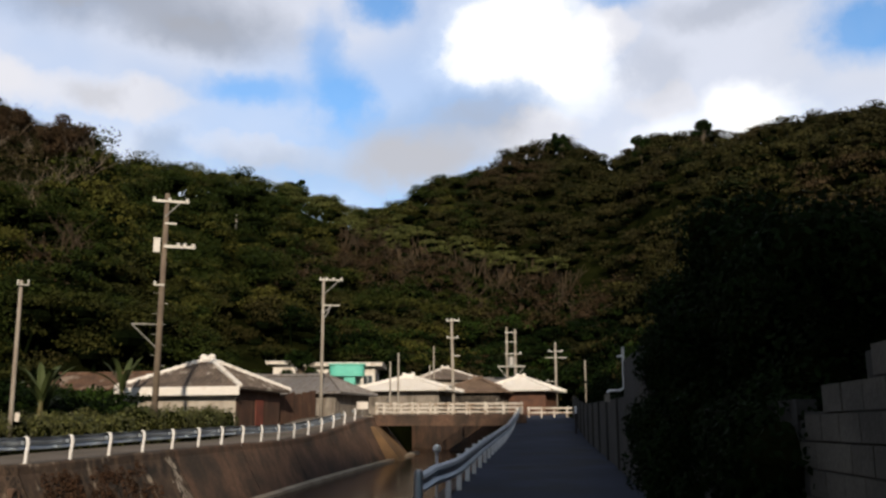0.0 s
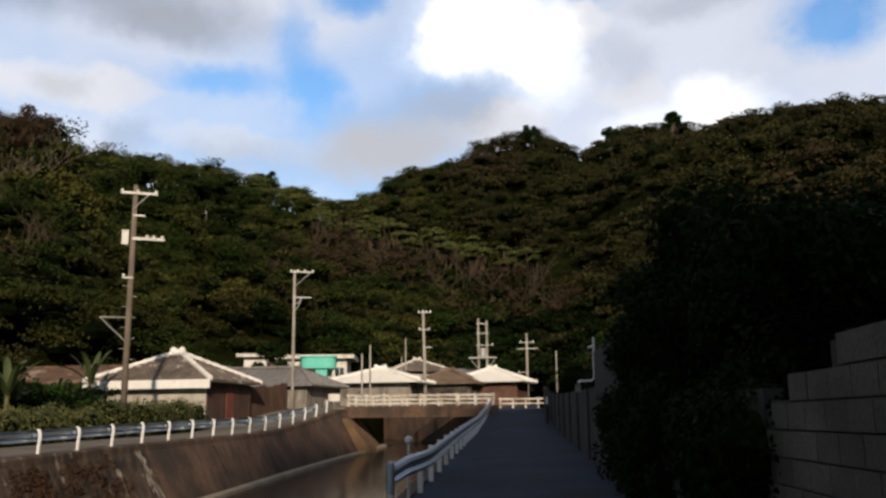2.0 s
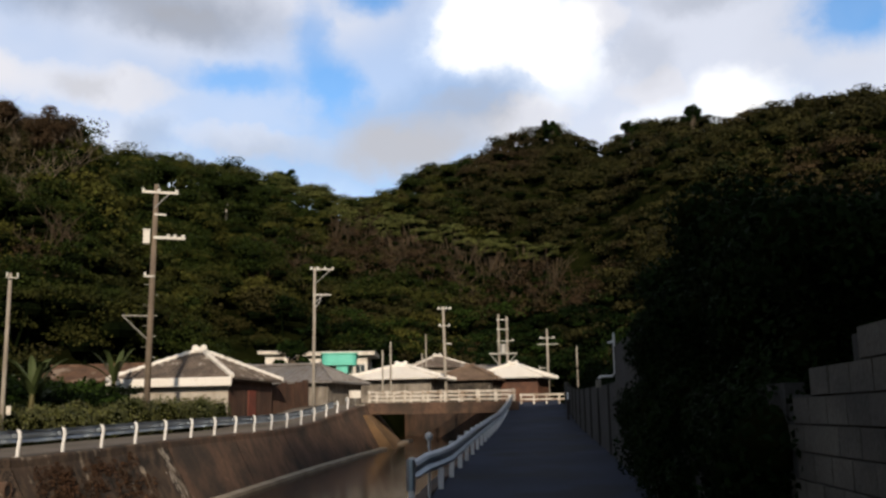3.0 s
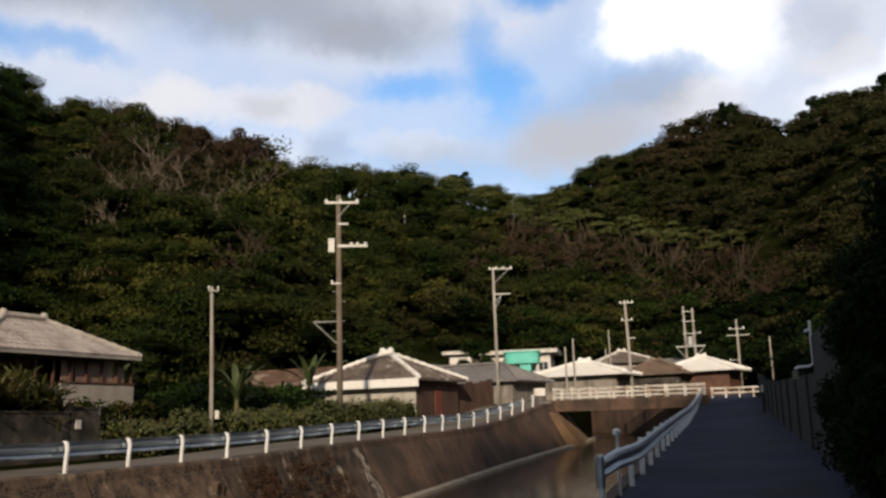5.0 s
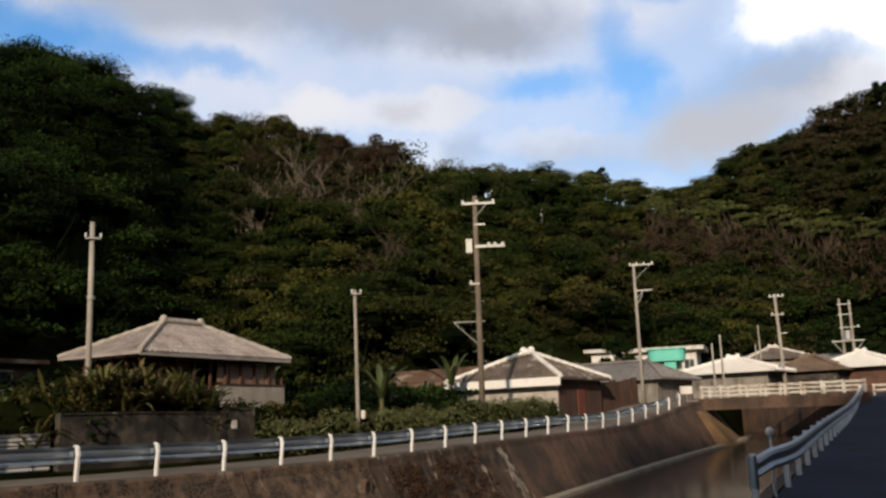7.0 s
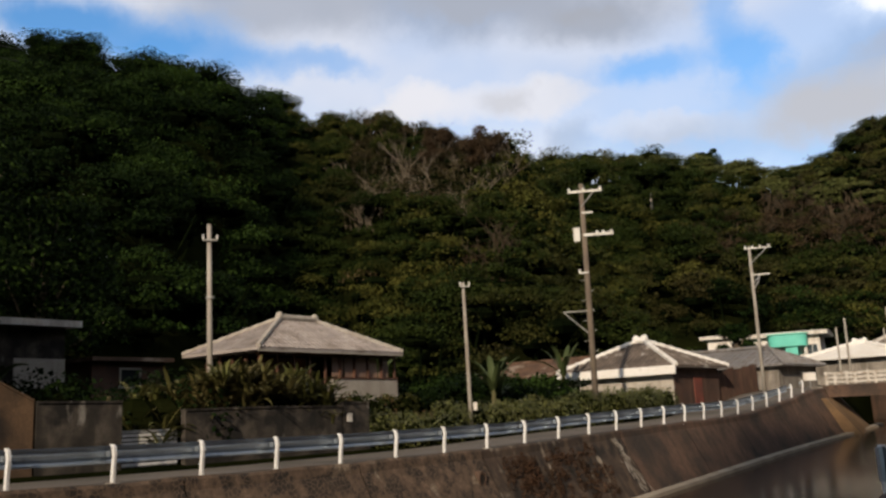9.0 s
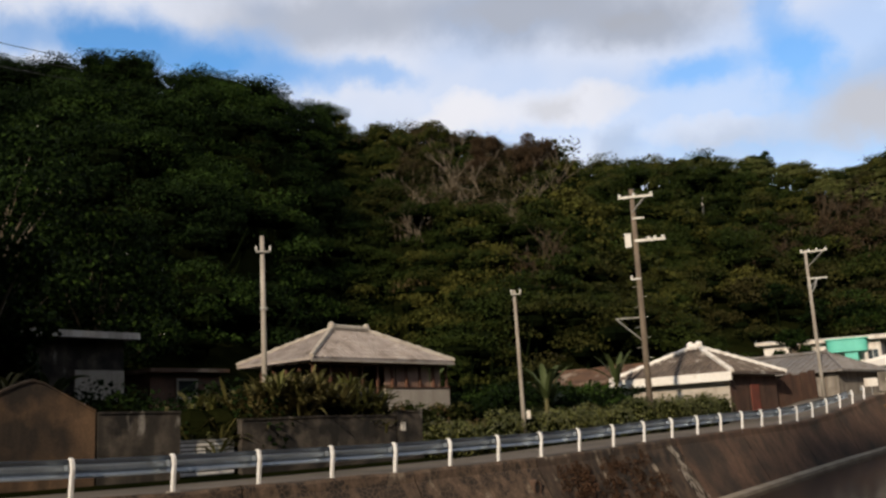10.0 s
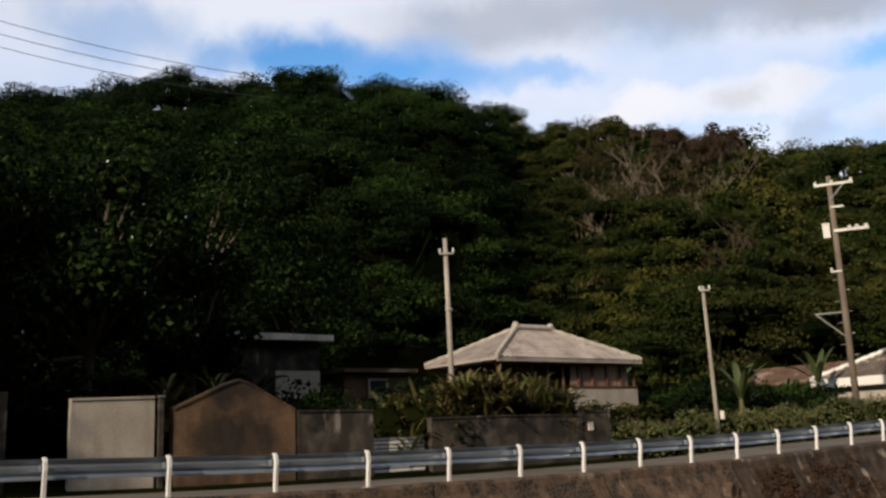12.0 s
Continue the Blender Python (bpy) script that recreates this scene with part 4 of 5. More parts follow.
# ---- woods ----
def crowns(name, az, near, far, count, leaves, leaf, mat, label, seed, rad=(1.6, 3.0), tall=(1.4, 4.4), only=None, flat=(0.38, 0.62), pads=(5, 9), stems=1, stem_mat=None):
    """Many tree crowns on the slopes: each a heap of flat leafy pads over stems and near-black cores that stand for the
    shade inside.
    """
    rng = np.random.default_rng(seed)
    C, Nn, S, T, core, stem = [], [], [], [], Build(), Build()
    made = 0
    for _ in range(count * 8):
        if made >= count:
            break
        a = rng.uniform(*az)
        r0, r1 = near(a), far(a)
        if r1 <= r0:
            continue
        r = math.sqrt(rng.uniform(r0 * r0, r1 * r1))
        x, y = -r * math.sin(radians(a)), r * math.cos(radians(a))
        if only and not only(a, r, x, y):
            continue
        made += 1
        z = ground_z(x, y)
        R = rng.uniform(*rad) * rng.uniform(0.75, 1.15)
        h = rng.uniform(*tall)
        squash = rng.uniform(*flat)
        k = int(rng.integers(*pads))
        n = max(6, int(leaves * (R / rad[1]) ** 1.6 / k))
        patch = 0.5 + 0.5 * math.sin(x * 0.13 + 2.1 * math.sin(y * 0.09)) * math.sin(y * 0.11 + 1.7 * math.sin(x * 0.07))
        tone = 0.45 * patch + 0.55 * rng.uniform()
        c0 = np.array([x, y, z + h])
        for i in range(k):
            o = rng.normal(size=3)
            o *= R * (0.0 if i == 0 else 0.62) * rng.uniform(0.6, 1.1) / np.linalg.norm(o)
            o[2] = o[2] * squash + (R * squash * 0.35 if i == 0 else 0)
            rp = R * rng.uniform(0.34, 0.60)
            d = rng.normal(size=(n, 3))
            d[:, 2] = np.where(d[:, 2] < -0.25, -d[:, 2], d[:, 2])
            d /= np.linalg.norm(d, axis=1, keepdims=True)
            p = d * (rp * np.where(rng.random(n) < 0.3, rng.uniform(0.55, 0.9, n), rng.uniform(0.88, 1.10, n)))[:, None]
            p[:, 2] *= squash
            C.append(p + c0 + o)
            Nn.append(0.7 * d + rng.normal(scale=0.5, size=(n, 3)) + np.array([0, 0, 0.45]))
            S.append(rng.uniform(0.6, 1.25, n) * leaf)
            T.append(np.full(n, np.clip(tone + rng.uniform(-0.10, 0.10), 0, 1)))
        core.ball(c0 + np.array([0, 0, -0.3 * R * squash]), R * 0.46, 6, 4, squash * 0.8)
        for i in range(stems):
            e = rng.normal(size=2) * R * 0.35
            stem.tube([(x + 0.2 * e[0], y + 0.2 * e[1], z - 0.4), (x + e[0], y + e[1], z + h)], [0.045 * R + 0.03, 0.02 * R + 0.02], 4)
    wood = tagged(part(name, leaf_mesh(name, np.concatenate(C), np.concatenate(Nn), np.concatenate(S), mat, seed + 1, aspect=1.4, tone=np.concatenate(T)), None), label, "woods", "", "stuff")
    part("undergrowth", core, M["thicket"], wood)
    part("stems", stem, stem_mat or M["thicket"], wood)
    return wood


def foot_n(a):
    return float(table(a, FOOT_NEAR))


def foot_f(a):
    return float(table(a, FOOT_FAR))


def top_f(a):
    return float(table(a, TOP_FAR))


def clear(a, r, x, y):
    """Keeps the woods off the houses and out of their view of the road."""
    if 4 < a < 21 and r < 95:
        return False
    return all(math.hypot(x - u, y - v) > d for u, v, d in ((-27.2, 30.3, 8.5), (-24, 48, 5.2), (-18.3, 84.5, 9), (-26.5, 16.5, 6), (-26, 20, 5.5)))


def seen_height(x, y):
    return math.degrees(math.atan2(ground_z(x, y) + 2 - 1.5, math.hypot(x, y)))


def over_belt(a, x, y):
    """Degrees above the edge of the pale-topped belt that crosses the valley slope."""
    return seen_height(x, y) - (9.6 + 0.20 * a)


def off_belt(a, r, x, y):
    return clear(a, r, x, y) and not (-3.5 < a < 13 and -3.2 < over_belt(a, x, y) < 0.6)


def spur_head(a, x, y):
    return 27.6 < a < 38.5 and seen_height(x, y) > 12.0 + 0.12 * (a - 28)


crowns("woods", (40, 84), lambda a: foot_n(a) - 2, lambda a: foot_n(a) + 67, 1000, 1050, 0.15, M["leaf_dark"], "dense green broadleaf woods on the steep near hill, darkened for shade", 11, (1.6, 3.4), (0.8, 2.8), only=clear, pads=(6, 11))
crowns("woods", (20, 42), lambda a: foot_n(a) - 2, lambda a: foot_n(a) + 67, 600, 720, 0.15, M["leaf"], "mixed green and dry scrub woods on the spur", 12, (1.2, 2.7), only=lambda a, r, x, y: clear(a, r, x, y) and not spur_head(a, x, y))
crowns("woods", (4, 30), lambda a: max(foot_f(a) - 6, foot_n(a) + 4), lambda a: top_f(a) + 5, 600, 560, 0.25, M["leaf"], "sunlit olive green woods on the valley side", 13, (1.8, 4.0), only=off_belt)
crowns("woods", (-34, 12), lambda a: foot_f(a) - 2, lambda a: top_f(a) + 6, 1400, 330, 0.31, M["leaf_far"], "dull brownish green woods on the far hill", 14, (1.8, 3.6), (1.0, 3.0), only=off_belt)
crowns("woods", (-36, -6), lambda a: foot_f(a) - 4, lambda a: foot_f(a) + 45, 420, 360, 0.22, M["leaf_far"], "shaded woods at the foot of the far hill", 15, (1.2, 2.6), only=clear)
crowns("scrub", (19, 44), lambda a: foot_n(a) - 11, lambda a: foot_n(a) + 4, 520, 220, 0.15, M["leaf_dark"], "low dark green scrub below the wooded slope", 18, (0.7, 1.5), (0.2, 1.0), only=lambda a, r, x, y: all(math.hypot(x - u, y - v) > d for u, v, d in ((-27.2, 30.3, 5.6), (-24, 48, 4.6), (-18, 48, 5.5), (-16.4, 61.5, 7), (-25.9, 19.8, 3))) and x < xl(y) - 5.5 and not (33.5 < a < 42 and r < 45))
crowns("scrub", (14, 31), lambda a: 55, lambda a: 98, 330, 200, 0.17, M["leaf"], "green scrub and bushes behind the village houses", 31, (0.9, 1.9), (0.3, 1.2), only=lambda a, r, x, y: all(math.hypot(x - u, y - v) > d for u, v, d in ((-24, 48, 6), (-18, 48, 7), (-17, 61.5, 8), (-19.8, 84.5, 9), (-10.6, 72.3, 7))) and x < xl(y) - 9 and r > foot_n(a) - 4)
crowns("woods", (-8, 17), lambda a: foot_f(a) - 5, lambda a: foot_f(a) + 16, 150, 340, 0.23, M["leaf_dark"], "dark green trees at the foot of the valley side", 20, (1.5, 3.0), only=clear)
crowns("dry_scrub", (27.5, 39), lambda a: 66, lambda a: foot_n(a) + 66, 330, 330, 0.15, M["leaf_spur"], "brown and olive withered scrub on the spur", 16, (1.0, 2.2), (0.8, 2.6), only=lambda a, r, x, y: spur_head(a, x, y), flat=(0.6, 0.9), stems=2, stem_mat=M["bark"])
crowns("woods", (33, 40), lambda a: 66, lambda a: foot_n(a) + 66, 40, 420, 0.17, M["leaf"], "olive bushes among the withered trees on the spur", 26, (1.2, 2.4), (0.8, 2.6), only=lambda a, r, x, y: spur_head(a, x, y) and seen_height(x, y) > 16.0)
crowns("dry_scrub", (-4, 13), lambda a: 96, lambda a: 190, 170, 150, 0.22, M["dry_leaf"], "brown withered scrub across the valley slope", 17, (1.2, 2.4), (0.8, 2.6), only=lambda a, r, x, y: -2.8 < over_belt(a, x, y) < -0.5, flat=(0.6, 1.0), stems=2, stem_mat=M["dry"])
crowns("scrub", (-4, 13), lambda a: 96, lambda a: 190, 150, 260, 0.22, M["leaf"], "green bushes among the withered scrub on the valley slope", 27, (1.0, 2.2), (0.4, 1.6), only=lambda a, r, x, y: -3.4 < over_belt(a, x, y) < -0.9)
crowns("dry_scrub", (13.5, 18), lambda a: 80, lambda a: 190, 34, 170, 0.2, M["dry_leaf"], "reddish brown withered thicket on the slope", 28, (1.2, 2.4), (2.0, 4.0), only=lambda a, r, x, y: 8.0 < seen_height(x, y) < 9.8, flat=(0.6, 1.0), stems=2, stem_mat=M["dry"])
crowns("dry_scrub", (27, 33), lambda a: 50, lambda a: 100, 24, 170, 0.14, M["dry_leaf"], "patches of brown withered brush on the slope", 29, (0.8, 1.6), (1.6, 2.8), only=lambda a, r, x, y: 6.5 < seen_height(x, y) < 10.0, flat=(0.6, 1.0), stems=3, stem_mat=M["dry"])
crowns("woods", (-3, 13), lambda a: 100, lambda a: top_f(a), 120, 460, 0.23, M["leaf_pale"], "pale flat-topped trees in a belt across the slope", 19, (1.4, 2.8), (2.2, 3.8), only=lambda a, r, x, y: -0.4 < over_belt(a, x, y) < 0.45, flat=(0.28, 0.45), stems=3, stem_mat=M["dry"])
crowns("woods", (8.5, 24), lambda a: 100, lambda a: top_f(a), 60, 520, 0.25, M["leaf_pale"], "pale tree crowns scattered over the valley slope", 30, (1.6, 3.0), (2.6, 4.2), only=lambda a, r, x, y: 0.6 < over_belt(a, x, y) < 3.6 and clear(a, r, x, y), flat=(0.25, 0.4))


def on_slope(az, el, r_from, r_to, lift=0.0):
    """The place on the hillside that is seen at a bearing and height from the lane."""
    r = r_from
    while r < r_to:
        x, y = -r * math.sin(radians(az)), r * math.cos(radians(az))
        if ground_z(x, y) + lift - 1.5 >= r * math.tan(radians(el)):
            break
        r += 0.8
    return x, y, ground_z(x, y)


def bare_tree(x, y, z, height, seed, mat, label):
    rng = random.Random(seed)
    t = thing("bare_tree", x, y, z - 0.3, rng.uniform(0, 360), label, "tree", "bare trees on the slopes")
    trunk, limbs = Build(), []

    def grow(b, p, d, length, rad, depth):
        pts, rr = [p], [rad]
        for i in range(4):
            d = (d + Vector((rng.uniform(-0.25, 0.25), rng.uniform(-0.25, 0.25), 0.03))).normalized()
            p = p + d * length / 4
            pts.append(p)
            rr.append(rad * (1 - 0.15 * (i + 1)))
        b.tube(pts, rr, 5)
        if depth:
            for k in range(3):
                e = (d + Vector((rng.uniform(-1, 1), rng.uniform(-1, 1), rng.uniform(0, 0.7)))).normalized()
                grow(b, pts[rng.choice((2, 3, 4))], e, length * rng.uniform(0.5, 0.75), rad * 0.5, depth - 1)

    lean = Vector((rng.uniform(-0.4, 0.4), rng.uniform(-0.4, 0.4), 1)).normalized()
    trunk.tube([(0, 0, 0), lean * height * 0.22, lean * height * 0.4], [height * 0.026, height * 0.021, height * 0.018], 6)
    part("trunk", trunk, mat, t)
    for k in range(4):
        b = Build()
        grow(b, lean * height * rng.uniform(0.25, 0.4), (lean * 0.7 + Vector((rng.uniform(-1.3, 1.3), rng.uniform(-1.3, 1.3), 0.25))).normalized(), height * 0.38, height * 0.0135, 2)
        part("limb", b, mat, t)
    return t


rnd = random.Random(5)
for k in range(26):
    az = 28.0 + 10.0 * (k + rnd.random()) / 26
    el = rnd.uniform(11.4, 15.0 + 0.22 * (az - 28))
    x, y, z = on_slope(az, el, 48, 122, 1.0)
    bare_tree(x, y, z, rnd.uniform(4.4, 6.4), k, M["bark"], "leafless grey-brown tree with a crooked spreading crown")
for k in range(24):
    az = rnd.uniform(-3, 13)
    x, y, z = on_slope(az, 9.6 + 0.2 * az - rnd.uniform(0.6, 3.0), 96, 190, 1.0)
    bare_tree(x, y, z, rnd.uniform(4.0, 7.0), 100 + k, M["dry"], "dry brown bare tree on the valley slope")
for az, el in ((15.2, 8.2), (16.3, 8.4), (29.4, 8.2), (28.2, 7.6), (4.4, 6.6)):
    x, y, z = on_slope(az, el, 48, 190, 1.0)
    bare_tree(x, y, z, 6.0, int(az * 10), M["dry"], "dry brown bare tree on the valley slope")


x, y, z = on_slope(27.2, 14.6, 60, 125)
rock = Build().ball((0, 0, 0), 1.3, 9, 6, 0.6)
rr = random.Random(8)
rock.v = [(u * rr.uniform(0.8, 1.15), v * rr.uniform(0.8, 1.15), w * rr.uniform(0.8, 1.2)) for u, v, w in rock.v]
rk = thing("boulder", x, y, z + 0.9, 0, "pale bare limestone boulder at the edge of the spur", "boulder")
part("stone", rock, M["plaster_grey"], rk)


# ---- utility poles ----
def utility_pole(x, y, base, top, rz, label, r=0.15, lean=0.0, mat="pole"):
    p = thing("utility_pole", x, y, base, rz, label, "utility pole", "utility poles")
    h = top - base
    part("shaft", Build().tube([(0, 0, -0.5), (lean * 0.5, 0, h * 0.5), (lean, 0, h)], [r, r * 0.85, r * 0.68], 12), M[mat], p, smooth=True)
    return p


def crossarm(p, z, a, b, insulators=(), brace=None, x0=0.0, k=1.0):
    arm = part("crossarm", Build().box((a, -0.15, z - 0.035 * k), (b, -0.07, z + 0.035 * k)), M["steel"], p)
    for u in insulators:
        part("insulator", Build().tube([(u, -0.11, z + 0.03), (u, -0.11, z + 0.06), (u, -0.11, z + 0.08), (u, -0.11, z + 0.14), (u, -0.11, z + 0.17)], [0.025 * k, 0.05 * k, 0.035 * k, 0.055 * k, 0.02 * k], 8), M["porcelain"], arm)
    if brace:
        part("brace", Build().tube([(x0, -0.1, z - brace[1]), (brace[0], -0.11, z - 0.04)], 0.03, 6), M["steel"], p)


main = utility_pole(-16.5, 38.0, 0.9, 11.72, 23.5, "tall weathered concrete utility pole with a transformer box", 0.15, 0.05, "pole_brown")
crossarm(main, 10.45, -0.56, 0.98, (-0.5, 0.15, 0.9), (0.6, 0.7), k=1.4)
crossarm(main, 9.45, 0.0, 0.5, ())
crossarm(main, 8.42, 0.0, 1.35, (0.62, 0.9, 1.25), k=1.7)
crossarm(main, 6.7, -0.32, 0.12, (-0.28,))
box = part("transformer", Build().box((-0.43, -0.18, 8.14), (-0.15, 0.12, 8.72)), M["steel"], main, "grey steel transformer box")
part("lid", Build().box((-0.45, -0.20, 8.724), (-0.13, 0.14, 8.77)), M["steel"], box)
part("bracket", Build().tube([(-1.15, 0, 4.98), (0.0, 0, 4.98)], 0.035, 6).tube([(-1.1, 0, 4.95), (-0.1, 0, 4.0)], 0.03, 6), M["steel"], main)
for k in range(10):
    part("step_bolt", Build().tube([(-0.3 * (k % 2 * 2 - 1), 0, 2.3 + 0.45 * k), (0, 0, 2.3 + 0.45 * k)], 0.012, 5), M["steel"], main)

p2 = utility_pole(-14.0, 57.4, 1.8, 10.98, 13.7, "slim concrete utility pole with a forked crossarm", 0.12, 0.0)
crossarm(p2, 9.05, -0.3, 1.25, (-0.22, 0.2, 0.65, 1.15), (1.0, 0.95))
crossarm(p2, 7.4, 0.0, 1.05, (), (0.5, 0.55))
part("lamp_arm", Build().tube([(0.1, -0.1, 6.6), (0.35, -0.1, 7.0), (0.45, -0.1, 7.4)], 0.04, 6), M["steel"], p2)

p0 = utility_pole(-17.13, 28.4, 0.7, 6.31, 31, "short pale concrete pole beside the far bank road", 0.082, -0.05)
crossarm(p0, 5.45, -0.17, 0.19, (-0.15, 0.17), k=0.55)
part("meter_box", Build().box((0.10, -0.12, 1.0), (0.24, 0.08, 1.28)), M["plaster"], p0)
pl = utility_pole(-20.78, 19.5, 1.0, 7.69, 47, "plain grey concrete pole rising from the garden of the veranda house", 0.10, -0.03)
crossarm(pl, 6.18, -0.22, 0.22, (-0.21, 0.21), k=0.6)
part("band", Build().tube([(0, 0, 4.38), (0, 0, 4.46)], 0.125, 12), M["steel"], pl)

p3 = utility_pole(-7.0, 72.0, 2.4, 9.95, 5.5, "far concrete utility pole beyond the bridge", 0.14, -0.15)
crossarm(p3, 7.35, -0.6, 0.5, (-0.5, -0.2, 0.1, 0.4))
crossarm(p3, 6.0, -0.55, 0.4, (-0.45, 0.3))
crossarm(p3, 4.6, -0.1, 0.5, ())
p4 = utility_pole(-3.35, 86.0, 2.6, 10.7, 2, "twin utility poles carrying a drum transformer", 0.13)
part("shaft", Build().tube([(0.78, 0, -0.5), (0.78, 0, 7.9)], [0.13, 0.1], 10), M["pole"], p4)
for z in (7.6, 6.7, 5.6):
    crossarm(p4, z, -0.2, 1.4 if z < 6 else 0.95, (1.3,) if z < 6 else ())
part("transformer", Build().tube([(0.4, -0.1, 4.5), (0.4, -0.1, 5.3)], 0.36, 12), M["steel"], p4, "pale drum transformer")
part("platform", Build().box((-0.9, -0.3, 4.38), (1.7, 0.3, 4.48)), M["steel"], p4)
part("brace", Build().tube([(0.05, 0, 3.3), (-0.85, 0, 4.4)], 0.05, 6), M["steel"], p4)
part("brace", Build().tube([(0.75, 0, 3.3), (1.6, 0, 4.4)], 0.05, 6), M["steel"], p4)
p5 = utility_pole(1.2, 90.0, 2.8, 9.6, 0, "far utility pole with stacked crossarms", 0.13)
crossarm(p5, 5.9, -0.75, 0.75, (-0.6, 0.6))
crossarm(p5, 5.3, -1.0, 1.1, ())
crossarm(p5, 3.0, -0.9, 0.1, (-0.8,))
for x, y, top in ((-10.0, 63.3, 6.55), (-10.85, 65.0, 6.1), (-10.1, 85.0, 8.9), (-10.6, 86.0, 7.2), (3.6, 80.8, 7.2)):
    utility_pole(x, y, 2.2, top, 0, "thin grey post beyond the bridge", 0.08)
x, y, z = on_slope(19.2, 11.6, 80, 190)
utility_pole(x, y, z, 1.5 + math.hypot(x, y) * math.tan(radians(12.9)), 0, "slim pole standing among trees on the hillside", 0.16)


def cable(points, r=0.018):
    b = Build()
    pts = [Vector(p) for p in points]
    path = []
    for a, c in zip(pts, pts[1:]):
        sag = (c - a).length * 0.02
        for i in range(9):
            s = i / 9
            path.append(a.lerp(c, s) - Vector((0, 0, 4 * sag * s * (1 - s))))
    path.append(pts[-1])
    b.tube(path, r, 5)
    return tagged(part("cable", b, M["cable"]), "thin black overhead power cable against the sky", "cable", "overhead cables")


def bearing(az, el, r):
    return (-r * math.sin(radians(az)), r * math.cos(radians(az)), 1.5 + r * math.tan(radians(el)))


for e0, e1 in ((23.9, 22.9), (23.2, 22.35), (22.5, 21.7)):
    cable([bearing(100, e0 + 2.8, 52), bearing(74, e0 + 0.25, 50), bearing(58, e1 - 0.6, 52)], 0.02)


# ---- roadside walls on the far bank ----
def xf(y):
    return -19.8 + 0.087 * y


def bank_wall(name, y0, y1, tops, mat, label, thick=0.18, base=None, off=0.0):
    """A free-standing wall beside the road; tops: (y, z) along its head."""
    w = thing(name, xf((y0 + y1) / 2) + off, (y0 + y1) / 2, zl((y0 + y1) / 2), -5.0, label, "wall")
    c, g = (y0 + y1) / 2, zl((y0 + y1) / 2)
    out = [(y0 - c, -0.3), (y1 - c, -0.3)] + [(y - c, z - g) for y, z in reversed(tops)]
    part("panel", Build().prism(out, -thick, 0.0, "x"), mat, w)
    cop = Build()
    for (ya, za), (yb, zb) in zip(tops, tops[1:]):
        cop.prism([(ya - c, za - g + 0.003), (yb - c, zb - g + 0.003), (yb - c, zb - g + 0.05), (ya - c, za - g + 0.05)], -thick - 0.03, 0.03, "x")
    part("coping", cop, mat, w)
    return w


bank_wall("garden_wall", 16.4, 22.1, [(16.4, 1.98), (19, 2.0), (22.1, 1.96)], M["old_wall"], "mottled dark concrete garden wall under strap-leaved shrubs")
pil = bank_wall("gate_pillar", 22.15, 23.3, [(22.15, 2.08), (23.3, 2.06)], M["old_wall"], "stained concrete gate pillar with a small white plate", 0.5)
part("plate", Build().box((0.002, -0.42, 0.95), (0.03, -0.22, 1.2)), M["plaster"], pil)
g = thing("gate", xf(15.4) - 0.2, 15.45, zl(15.4), -5, "low white corrugated sheet gate", "gate")
part("frame", Build().box((-0.03, -0.86, 0.05), (0.0, 0.86, 0.12)).box((-0.03, -0.86, 0.93), (0.0, 0.86, 1.0)), M["steel"], g)
for k in range(8):
    part("slat", Build().box((0.003, -0.86, 0.14 + 0.1 * k), (0.025, 0.86, 0.21 + 0.1 * k)), M["white_paint"], g)
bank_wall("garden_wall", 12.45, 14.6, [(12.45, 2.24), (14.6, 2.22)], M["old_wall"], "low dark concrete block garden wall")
bank_wall("gable_wall", 9.4, 12.4, [(9.4, 2.34), (10.0, 2.60), (10.6, 2.86), (10.95, 2.97), (11.2, 2.90), (11.8, 2.58), (12.4, 2.28)], M["ochre_wall"], "ochre concrete wall with a rounded gable top", 0.22)
bank_wall("panel_wall", 7.25, 9.0, [(7.25, 2.56), (9.0, 2.60)], M["plaster_grey"], "sunlit pale concrete panel wall with a dark end post", 0.15)
ep = thing("gate_post", xf(9.1) + 0.02, 9.12, zl(9.1), -5, "dark steel gate post at the end of the panel wall", "post")
part("shaft", Build().box((-0.06, -0.05, -0.2), (0.06, 0.05, 1.98)), M["old_wall"], ep)
part("cap", Build().box((-0.075, -0.065, 1.983), (0.075, 0.065, 2.02)), M["steel"], ep)
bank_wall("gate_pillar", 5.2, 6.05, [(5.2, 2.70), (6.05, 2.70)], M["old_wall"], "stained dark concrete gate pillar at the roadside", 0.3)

s1 = thing("shed", -26.6, 15.7, 1.9, -5, "dark flat-roofed shed with a pale sheet roof edge", "shed")
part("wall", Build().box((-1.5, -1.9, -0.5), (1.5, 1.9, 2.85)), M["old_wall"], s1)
part("roof", Build().box((-1.8, -3.0, 2.86), (1.9, 2.2, 3.0)), M["roof_grey"], s1)
part("roof_edge", Build().box((1.903, -3.0, 2.84), (1.95, 2.2, 3.04)), M["plaster"], s1, "pale weathered roof edge")
# Pale panel painted where sun strikes the dark shed wall.
part("wall_patch", Build().box((1.503, 0.3, 0.7), (1.54, 1.9, 1.9)), M["plaster_grey"], s1)
s2 = thing("shed", -25.9, 19.8, 1.9, -5, "low dark board shed with one small framed window", "shed")
part("wall", Build().box((-1.2, -1.35, -0.5), (1.2, 1.35, 1.85)), M["wood"], s2)
part("roof", Build().box((-1.4, -1.5, 1.86), (1.5, 1.5, 1.98)), M["rust"], s2)
